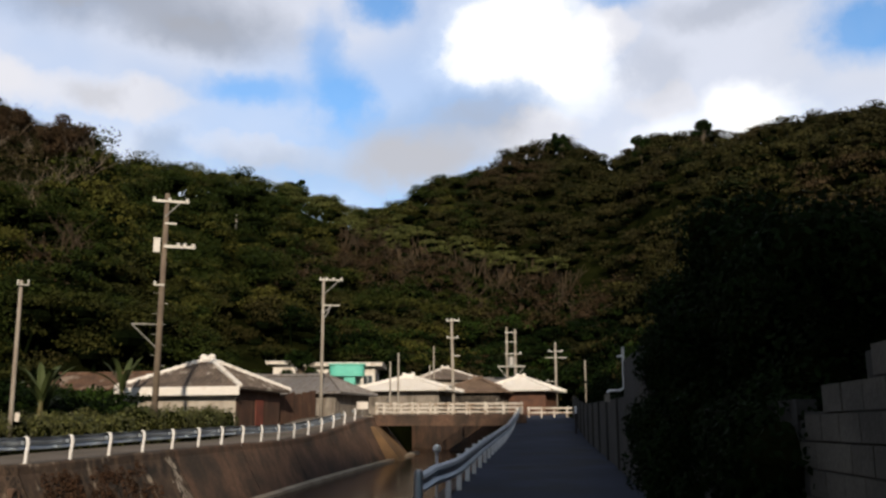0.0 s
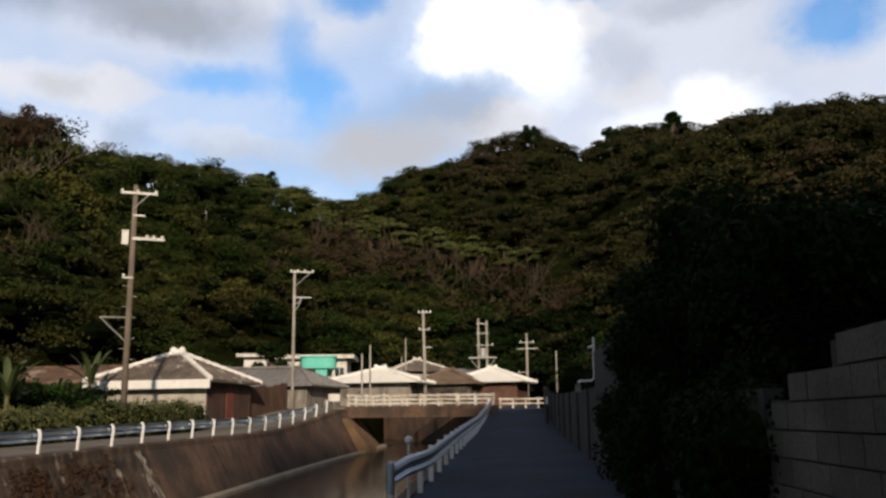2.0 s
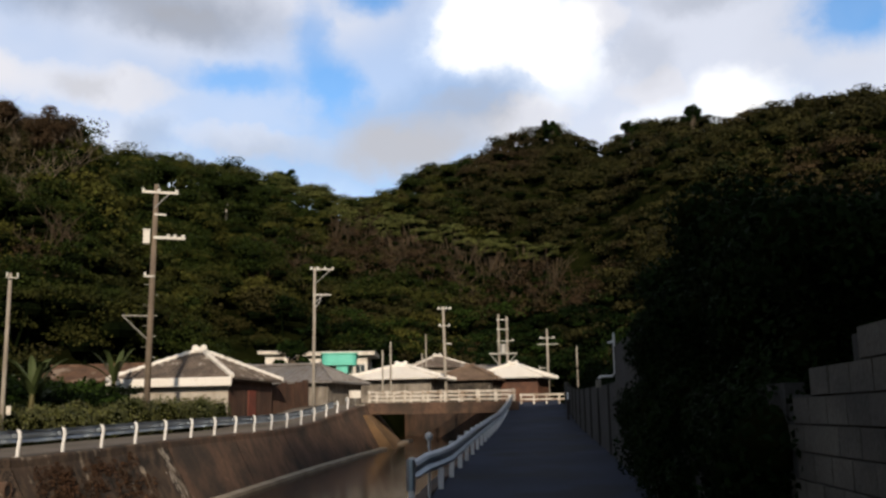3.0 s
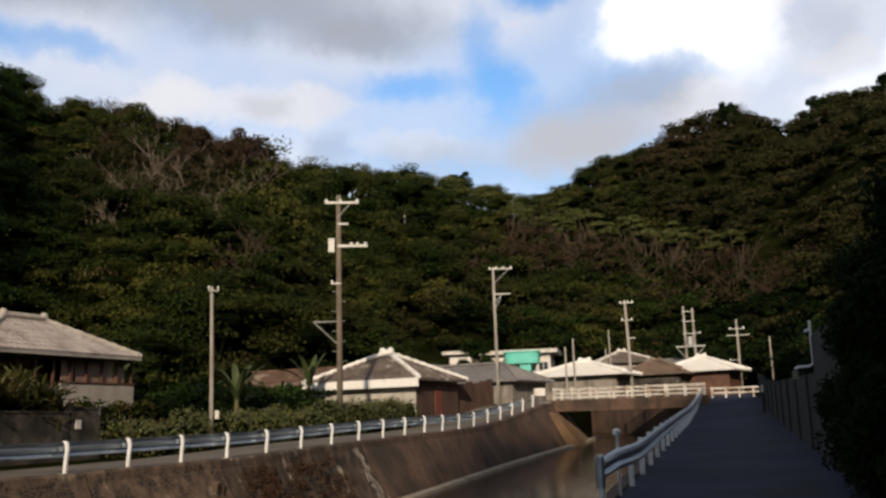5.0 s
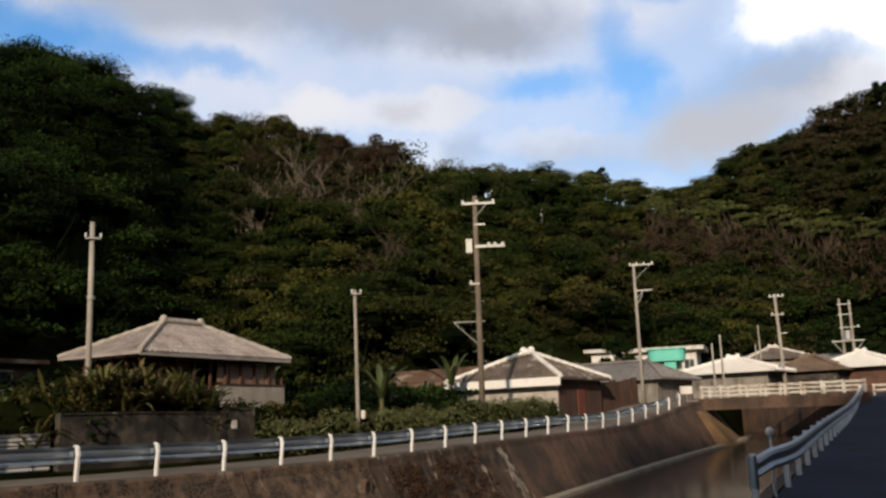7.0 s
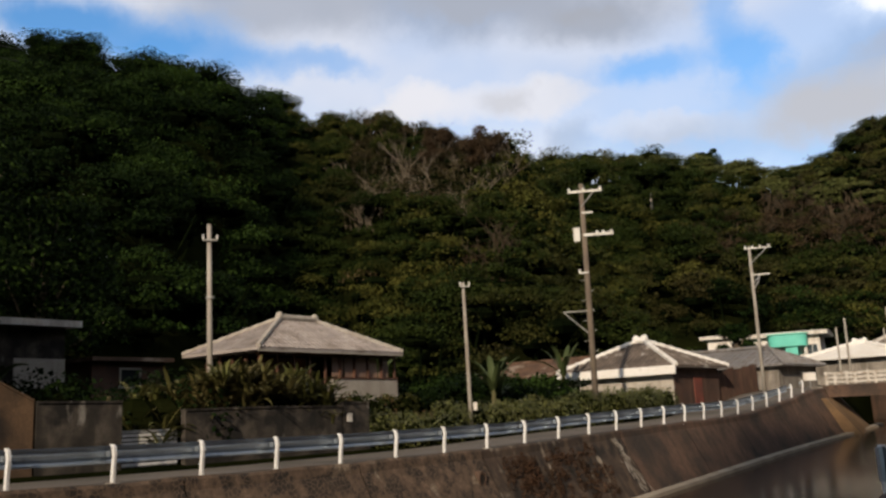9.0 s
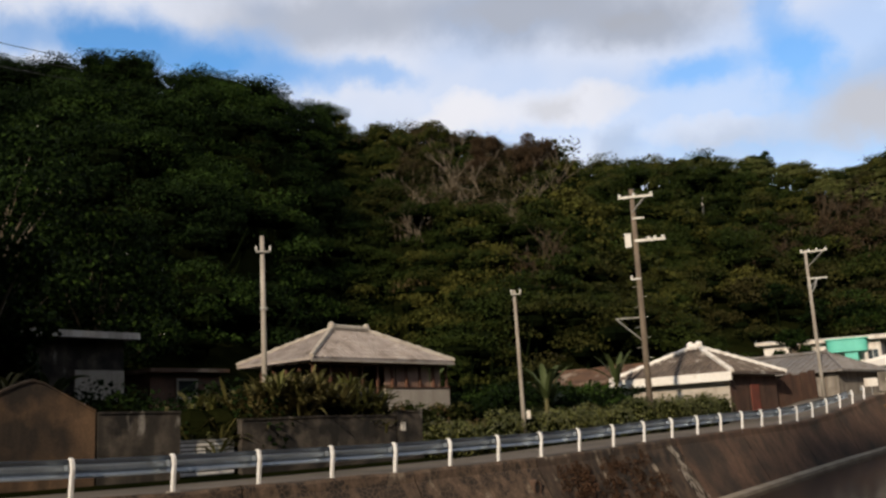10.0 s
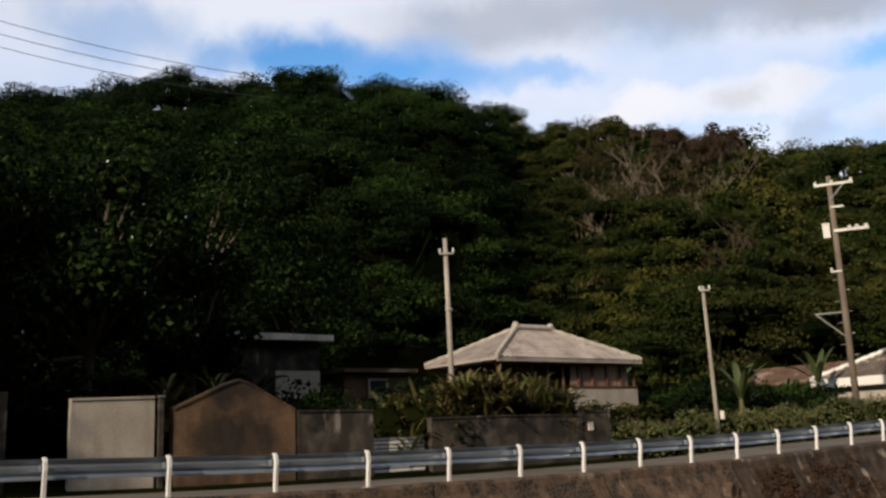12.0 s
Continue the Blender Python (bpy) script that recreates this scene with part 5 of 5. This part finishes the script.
wn = part("window", Build().box((1.203, -0.35, 1.05), (1.22, 0.35, 1.6)), M["glass"], s2)
fr = Build()
for q in (((1.222, -0.4, 1.0), (1.26, 0.4, 1.06)), ((1.222, -0.4, 1.6), (1.26, 0.4, 1.66)), ((1.222, -0.4, 1.06), (1.26, -0.34, 1.6)), ((1.222, 0.34, 1.06), (1.26, 0.4, 1.6))):
    fr.box(*q)
part("frame", fr, M["plaster_grey"], wn)

fence = tagged(new("sheet_fence"), "rusty red corrugated sheet fence along the road", "fence")
for k in range(9):
    y0 = 45.6 + 1.25 * k
    b = Build()
    n = 12
    for i in range(n + 1):
        y = y0 + 1.22 * i / n
        dx = 0.02 * math.cos(i * math.pi)
        x = xl(y) - 3.75 + dx
        b.v += [(x, y, zl(y) - 0.1), (x, y, zl(y) + 1.45 + 0.08 * ((k * 7) % 3)), (x - 0.012, y, zl(y) - 0.1), (x - 0.012, y, zl(y) + 1.45 + 0.08 * ((k * 7) % 3))]
    for i in range(n):
        q = 4 * i
        b.f += [(q, q + 4, q + 5, q + 1), (q + 2, q + 3, q + 7, q + 6), (q + 1, q + 5, q + 7, q + 3)]
    part("sheet", b, M["red_sheet"] if k in (1, 2) else M["rust_dark"], fence)
sg = thing("sign", -10.9, 55.2, zl(55), 0, "small white sign board beside the bridge", "sign")
part("post", Build().tube([(0, 0, -0.2), (0, 0, 1.0)], 0.03, 6), M["steel"], sg)
part("board", Build().box((-0.35, -0.03, 0.5), (0.35, -0.005, 0.95)), M["plaster"], sg)


# ---- plants ----
def blade(b, p, d, length, width, droop, n=5):
    """An arching strap leaf with a folded midrib."""
    d = Vector(d).normalized()
    side = d.cross(Vector((0, 0, 1))).normalized()
    q, k0 = Vector(p), len(b.v)
    for i in range(n + 1):
        s = i / n
        w = width * (0.55 + 0.9 * s) * (1 - s) ** 0.45 + 0.004
        b.v += [tuple(q - side * w), tuple(q - Vector((0, 0, w * 0.5))), tuple(q + side * w)]
        q = q + d * length / n
        d = (d + Vector((0, 0, -droop / n * (0.4 + 1.6 * s)))).normalized()
    for i in range(n):
        a = k0 + 3 * i
        b.f += [(a, a + 1, a + 4, a + 3), (a + 1, a + 2, a + 5, a + 4)]


def rosette(b, p, rng, count, length, width):
    for _ in range(count):
        a = rng.uniform(0, 2 * math.pi)
        u = rng.uniform(0.5, 2.2)
        blade(b, (p[0] + rng.uniform(-0.12, 0.12), p[1] + rng.uniform(-0.12, 0.12), p[2]), (math.cos(a), math.sin(a), u), length * rng.uniform(0.7, 1.15), width * rng.uniform(0.8, 1.2), rng.uniform(0.7, 2.2))


def strap_shrub(y0, y1, depth, ztop, count, seed, label, reach=0.75):
    rng = random.Random(seed)
    yc = (y0 + y1) / 2
    s = thing("strap_leaf_shrub", xf(yc) - 0.9, yc, zl(yc), 0, label, "shrub")
    b = Build()
    for _ in range(count):
        y = rng.uniform(y0, y1)
        e = 1 - abs((y - yc) / (y1 - y0) * 2) ** 3
        x = rng.uniform(-depth, reach)
        z = ztop * (0.55 + 0.45 * e) * rng.uniform(0.55, 1.0) - zl(yc)
        rosette(b, (x + 0.087 * (y - yc), y - yc, z), rng, 13, 0.9, 0.062)
    part("foliage", b, M["blade"], s)
    core = Build()
    for i in range(9):
        yy = y0 + 0.4 + (y1 - y0 - 0.8) * i / 8
        core.ball((-0.4 + 0.087 * (yy - yc), yy - yc, 1.15), 0.75, 8, 6, 0.9)
    # Near-black lumps stand for the shade among the leaves.
    part("inner_mass", core, M["soil"], s)


strap_shrub(15.5, 22.9, 1.7, 2.8, 150, 3, "dense shrub of arching olive strap leaves above the garden wall")
strap_shrub(9.0, 12.4, 1.2, 3.0, 14, 4, "strap-leaved plants behind the gabled wall", -0.25)


def banana(x, y, z, h, seed):
    rng = random.Random(seed)
    t = thing("banana_plant", x, y, z, 0, "banana plant with torn upright pale green leaves", "plant", "banana plants")
    part("stem", Build().tube([(0, 0, -0.3), (0.05, 0, h * 0.45)], [0.13, 0.08], 8), M["blade"], t)
    for k in range(8):
        a = 2 * math.pi * k / 8 + rng.uniform(-0.3, 0.3)
        b = Build()
        blade(b, (0.05, 0, h * 0.42), (math.cos(a), math.sin(a), rng.uniform(1.0, 3.2)), h * rng.uniform(0.45, 0.68), 0.19, rng.uniform(0.6, 2.2), 8)
        part("leaf", b, M["banana_leaf"], t)


for i, (x, y, h) in enumerate(((-18.6, 32.6, 3.0), (-18.9, 33.4, 2.0), (-20.4, 43.0, 3.4), (-28.8, 38.4, 3.6), (-25.0, 15.0, 2.6))):
    banana(x, y, ground_z(x, y), h, i)


def leaf_mass(name, label, category, balls, leaf, density, mat, seed, kind="", parent_at=None, inner=True, tone_top=1.0):
    """A bush: leaves on the shells of several overlapping lumps, with near-black cores that stand for the shade inside.
    """
    rng = np.random.default_rng(seed)
    C, Nn, S, core = [], [], [], Build()
    x0, y0, z0 = parent_at
    for x, y, z, r, sq in balls:
        n = int(density * r * r)
        d = rng.normal(size=(n, 3))
        d /= np.linalg.norm(d, axis=1, keepdims=True)
        p = d * r * rng.uniform(0.78, 1.12, (n, 1))
        p[:, 2] *= sq
        C.append(p + np.array([x - x0, y - y0, z - z0]))
        Nn.append(d + rng.normal(scale=0.5, size=(n, 3)))
        S.append(rng.uniform(0.6, 1.3, n) * leaf)
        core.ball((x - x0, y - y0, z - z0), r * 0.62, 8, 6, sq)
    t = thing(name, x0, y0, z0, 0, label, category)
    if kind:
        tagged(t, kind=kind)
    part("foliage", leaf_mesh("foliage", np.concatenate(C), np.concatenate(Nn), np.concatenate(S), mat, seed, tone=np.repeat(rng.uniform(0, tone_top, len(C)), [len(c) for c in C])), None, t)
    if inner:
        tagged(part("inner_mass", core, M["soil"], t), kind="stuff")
    return t


rng = random.Random(21)
balls = []
for k in range(46):
    y = 23.8 + 20.6 * (k + rng.random()) / 46
    r = rng.uniform(0.55, 0.85)
    balls.append((xf(y) + 0.35 - rng.uniform(0, 0.9), y, zl(y) + (rng.uniform(0.4, 0.7) if y < 36 else rng.uniform(0.6, 0.95)), r, 0.95))
for k in range(16):
    x = -20.6 + 5.7 * (k + rng.random()) / 16
    balls.append((x, 43.6 + rng.uniform(-0.4, 0.3), zl(43.6) + rng.uniform(0.5, 0.95), rng.uniform(0.5, 0.75), 0.95))
leaf_mass("hedge", "untrimmed olive green hedge along the far bank road", "hedge", balls, 0.065, 1000, M["hedge"], 22, parent_at=(xf(34), 34.0, zl(34)))
balls = []
for k in range(60):
    y = rng.uniform(24.5, 44)
    x = xf(y) - rng.uniform(1.2, 7.0)
    if y < 33 and x < -19.6:
        continue
    balls.append((x, y, ground_z(x, y) + rng.uniform(-0.35, 0.15), rng.uniform(0.5, 0.8), 0.9))
for k in range(12):
    y = 28.5 + 0.55 * k
    balls.append((-23.6 + rng.uniform(-0.3, 0.3), y, ground_z(-23.6, y) + rng.uniform(0.25, 0.55), rng.uniform(0.4, 0.6), 0.9))
leaf_mass("scrub", "low tangled green scrub between the houses", "scrub", balls, 0.12, 300, M["leaf"], 23, "stuff", parent_at=(-19.0, 34.0, 1.0))
balls = []
for k in range(70):
    a, r = rng.uniform(44, 82), rng.uniform(24.5, 33)
    x, y = -r * math.sin(radians(a)), r * math.cos(radians(a))
    if x > xf(y) - 1.0 or (15 < y < 35 and x < -23.2) or (13.5 < y < 23 and x < -22.6):
        continue
    balls.append((x, y, ground_z(x, y) + rng.uniform(0.2, 1.3), rng.uniform(0.7, 1.3), 0.95))
# Light tones left out so these shrubs look deep in shade.
leaf_mass("scrub", "dark weeds and shrubs behind the roadside walls", "scrub", balls, 0.10, 520, M["leaf_dark"], 24, "stuff", parent_at=(-21.0, 15.0, 1.0), tone_top=0.6)

balls = []
for k in range(30):
    y = rng.uniform(12.2, 16.0)
    balls.append((rng.uniform(-23.8, -21.2), y, zl(y) + rng.uniform(0.5, 1.7 if y < 15 or y > 18.5 else 2.3), rng.uniform(0.5, 0.85), 0.95))
# Capped tones again paint the shade between walls and sheds.
leaf_mass("bush", "dark leafy bushes between the garden walls and the sheds", "bush", balls, 0.08, 800, M["leaf_dark"], 25, parent_at=(-22.5, 17.0, 0.8), tone_top=0.62)


def tree(x, y, height, seed, mat, label, blossom=0, leaves=420):
    """A broadleaf tree: trunk, limbs and a crown of lumps of small leaves."""
    rng = random.Random(seed)
    nrg = np.random.default_rng(seed)
    z = ground_z(x, y)
    t = thing("tree", x, y, z, 0, label, "tree")
    part("trunk", Build().tube([(0, 0, -0.4), (0.1, 0.1, height * 0.3), (0, 0.2, height * 0.6)], [0.2, 0.15, 0.09], 8), M["bark"], t)
    C, Nn, S = [], [], []
    for k in range(22):
        a, rr = rng.uniform(0, 6.28), rng.uniform(0.3, 1.0) * height * 0.3
        zz = height * rng.uniform(0.32, 0.92)
        p = Vector((math.cos(a) * rr, math.sin(a) * rr, zz))
        part("limb", Build().tube([(0, 0.1, height * 0.3), p * 0.6 + Vector((0, 0, zz * 0.2)), p], [0.07, 0.05, 0.02], 5), M["bark"], t)
        R = height * rng.uniform(0.10, 0.16)
        n = leaves
        d = nrg.normal(size=(n, 3))
        d /= np.linalg.norm(d, axis=1, keepdims=True)
        C.append(d * R * nrg.uniform(0.55, 1.1, (n, 1)) * np.array([1, 1, 0.75]) + np.array(p))
        Nn.append(d + nrg.normal(scale=0.6, size=(n, 3)))
        S.append(nrg.uniform(0.6, 1.3, n) * 0.13)
    part("crown", leaf_mesh("crown", np.concatenate(C), np.concatenate(Nn), np.concatenate(S), mat, seed), None, t)
    if blossom:
        pick = nrg.integers(0, sum(len(c) for c in C), blossom)
        part("blossom", leaf_mesh("blossom", np.concatenate(C)[pick] * 1.02, np.concatenate(Nn)[pick], nrg.uniform(0.03, 0.06, blossom), M["porcelain"], seed), None, t, "small scattered white blossoms")


for x, y, h, sd in ((-23.6, 9.2, 8.0, 31), (-25.8, 6.2, 8.6, 32), (-24.6, 12.6, 6.4, 33), (-22.8, 4.6, 7.2, 34), (-27.5, 10.0, 9.0, 35), (-32.5, 16.5, 11.5, 45), (-31.0, 20.5, 9.0, 46)):
    tree(x, y, h, sd, M["leaf_dark"], "dark tree with scattered white blossoms behind the roadside wall", 30)

# Out of view: added only to cast shade on the panel wall.
for x, y, h, sd in ((-20.0, -3.0, 10.2, 37), (-21.0, -8.0, 11.0, 38)):
    tree(x, y, h, sd, M["leaf_dark"], "unseen broadleaf tree added to shade the roadside walls", 0, 1500)

tree(-21.0, 78.5, 4.2, 36, M["leaf_dark"], "small dark tree in front of the concrete house")

for az, el, rr, h, mt in ((29.3, 13.6, 70, 7.5, "dry_leaf"), (32.5, 14.6, 70, 6.0, "dry_leaf"), (35.5, 15.4, 70, 6.5, "leaf"), (37.8, 17.0, 75, 5.5, "leaf")):
    x, y, z = on_slope(az, el, rr, 112)
    tree(x, y, h, int(az * 10), M[mt], "wind-bent tree with pale limbs on the spur")
for az, el, h in ((17.8, 13.6, 5.5), (15.6, 13.3, 6.0), (14.8, 13.2, 5.0), (24.5, 14.6, 5.5), (-1.5, 16.4, 6.0), (-6.5, 15.8, 6.0), (-10.3, 16.4, 6.5), (4.2, 14.2, 5.0)):
    x, y, z = on_slope(az, el, 120, 230)
    tree(x, y, h, int(az * 10) + 500, M["leaf_dark"], "dark tree standing out on the ridge")

# ---- near bank: walls and overgrowth along the lane ----
WX = 1.84
block = Build().box((0.0, -0.188, 0.005), (0.15, 0.188, 0.181)).mesh("block", M["block"])
bw = tagged(new("block_wall"), "shaded grey concrete block wall beside the lane", "wall", "", "structure")
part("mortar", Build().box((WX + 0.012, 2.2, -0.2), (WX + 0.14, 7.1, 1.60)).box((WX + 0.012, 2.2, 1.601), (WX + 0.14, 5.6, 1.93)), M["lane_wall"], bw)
for row in range(10):
    end = 7.12 if row < 8 else 6.45 - 0.78 * (row - 8)
    y = end - 0.195 - (0.195 if row % 2 else 0.0)
    z = 0.02 + 0.19 * row + 0.0
    while y > 2.3:
        o = part("block", block, None, bw)
        o.location = (WX - 0.004 * ((row * 5 + int(y * 7)) % 3), y, z + 0.05)
        y -= 0.39
# Unseen stretch beside and behind the camera, added to close the lane.
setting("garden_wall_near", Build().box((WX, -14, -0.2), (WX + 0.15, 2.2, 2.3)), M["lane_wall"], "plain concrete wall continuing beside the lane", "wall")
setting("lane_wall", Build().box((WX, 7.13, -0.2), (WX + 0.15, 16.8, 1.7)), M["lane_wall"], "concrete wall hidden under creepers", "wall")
tall = tagged(new("lane_wall_tall"), "tall stained concrete wall beside the lane, darkened for its shade", "wall", "", "structure")
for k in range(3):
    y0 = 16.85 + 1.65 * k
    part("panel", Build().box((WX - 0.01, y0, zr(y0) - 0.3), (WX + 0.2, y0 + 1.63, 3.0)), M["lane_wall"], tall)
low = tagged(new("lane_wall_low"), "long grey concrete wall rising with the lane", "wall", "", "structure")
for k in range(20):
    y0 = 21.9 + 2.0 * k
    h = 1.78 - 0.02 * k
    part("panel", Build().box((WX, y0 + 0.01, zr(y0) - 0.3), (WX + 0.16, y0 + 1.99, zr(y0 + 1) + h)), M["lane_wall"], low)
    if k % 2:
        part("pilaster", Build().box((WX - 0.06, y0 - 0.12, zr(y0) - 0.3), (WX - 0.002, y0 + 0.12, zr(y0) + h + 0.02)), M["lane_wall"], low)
pp = thing("pipe_post", WX + 0.02, 22.05, 2.2, 0, "white painted bent pipe standing on the lane wall", "post")
part("pipe", Build().tube([(-0.40, 0, 0.09), (-0.34, 0, 0.13), (-0.08, 0, 0.14), (0, 0, 0.22), (0, 0, 1.16)], 0.03, 8), M["white_paint"], pp)
part("arm", Build().tube([(-0.14, 0, 0.92), (0, 0, 0.96)], 0.028, 8), M["white_paint"], pp)
part("foot", Build().box((-0.46, -0.06, -0.12), (-0.34, 0.06, 0.06)), M["concrete"], pp)
mp = thing("marker_post", 1.55, 47.0, zr(47), 0, "small dark post with a white head at the lane edge", "post")
part("stake", Build().tube([(0, 0, -0.2), (0, 0, 1.0)], 0.05, 8), M["dark"], mp)
part("head", Build().tube([(0, 0, 1.0), (0, 0, 1.35)], 0.055, 8), M["white_paint"], mp)

balls = []
for k in range(150):
    y = rng.uniform(7.4, 16.3)
    top = 3.3 + 0.09 * (y - 7) + 0.4 * math.sin(y * 1.3)
    if y > 15.5:
        top -= (y - 15.5) * 0.6
    z = rng.uniform(0.35, top)
    x = WX + rng.uniform(0.0, 2.4) if z > 1.7 else WX + rng.uniform(-0.05, 0.2)
    balls.append((x, y, z, rng.uniform(0.35, 0.62), 0.9))
# Lumps behind the camera, out of view, added to help shade the lane.
for k in range(70):
    y = rng.uniform(-14.0, 0.5)
    balls.append((WX + rng.uniform(0.9, 3.0), y, rng.uniform(2.1, 3.8), rng.uniform(0.55, 0.95), 0.9))
# The hedge's deep shade comes from near-black leaves with no light tones.
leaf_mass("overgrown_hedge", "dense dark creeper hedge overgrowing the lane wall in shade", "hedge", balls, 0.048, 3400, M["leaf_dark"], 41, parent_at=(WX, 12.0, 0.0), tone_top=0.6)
balls = []
for k in range(46):
    y = rng.uniform(17.5, 60)
    x = WX + rng.uniform(1.2, 5.0)
    balls.append((x, y, ground_z(x, y) + rng.uniform(0.6, 2.1), rng.uniform(0.8, 1.4), 0.95))
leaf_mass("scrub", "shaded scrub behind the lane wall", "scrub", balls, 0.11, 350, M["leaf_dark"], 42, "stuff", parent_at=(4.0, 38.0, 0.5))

# creepers on the far retaining wall
balls = []
for k in range(260):
    y = rng.choice((rng.uniform(22.8, 28.0), rng.uniform(23.0, 24.6), rng.uniform(25, 28.6)))
    s_ = rng.uniform(0.05, 0.95)
    h_ = zl(y) - zbed(y)
    balls.append((xw(y) + 0.03 + 1.35 * h_ / 2.6 * s_, y, zl(y) - 0.2 - (h_ - 0.1) * s_, rng.uniform(0.05, 0.13), 1.6))
leaf_mass("creeper", "withered brown creeper hanging on the retaining wall", "creeper", balls, 0.04, 4200, M["creeper_leaf"], 51, parent_at=(xw(24.5), 24.5, zl(24.5)), inner=False)


def wall_point(y, down, proud):
    """A place on the far retaining wall's battered face."""
    h = zl(y) - zbed(y)
    return Vector((xw(y) + 0.03 + 1.35 * h / 2.6 * down + proud, y, zl(y) - 0.22 - (h - 0.02) * down + 0.5 * proud))


# lime run-off and a drain mouth on the far retaining wall
crust = Build()
for k in range(80):
    d_ = rng.uniform(0.0, 0.9)
    y = 29.95 + 0.35 * d_ + rng.gauss(0, 0.10 + 0.16 * d_)
    w_, h_ = rng.uniform(0.015, 0.05), rng.uniform(0.02, 0.08)
    crust.add([wall_point(y + a * w_, d_ + c * h_, 0.012) for a, c in ((-1, 0.1), (-0.3, -1), (0.8, -0.4), (1, 0.5), (0.1, 1))], [(0, 1, 2, 3, 4)])
tagged(part("lime_streak", crust, M["lime"]), "pale lime run-off streak down the retaining wall", "stain", "", "stuff")
p = wall_point(21.75, 0.22, 0.0)
dp = thing("drain_pipe", p.x, p.y, p.z, -5, "dark round drain mouth with a worn rim in the retaining wall", "drain")
ring = Build()
for j, (r_, x_) in enumerate(((0.17, -0.25), (0.17, 0.09), (0.12, 0.09), (0.12, -0.2))):
    ring.v += [(x_, r_ * math.cos(2 * math.pi * i / 16), 1.3 * r_ * math.sin(2 * math.pi * i / 16)) for i in range(16)]
ring.f = [(16 * j + i, 16 * j + (i + 1) % 16, 16 * j + 16 + (i + 1) % 16, 16 * j + 16 + i) for j in range(3) for i in range(16)]
part("rim", ring, M["retaining"], dp)
# A solid plug whose black colour plays the shade in the hole.
part("bore", Build().tube([(-0.2, 0, 0), (0.07, 0, 0)], 0.125, 16), M["dark"], dp, "near-black plug standing for the shaded bore")
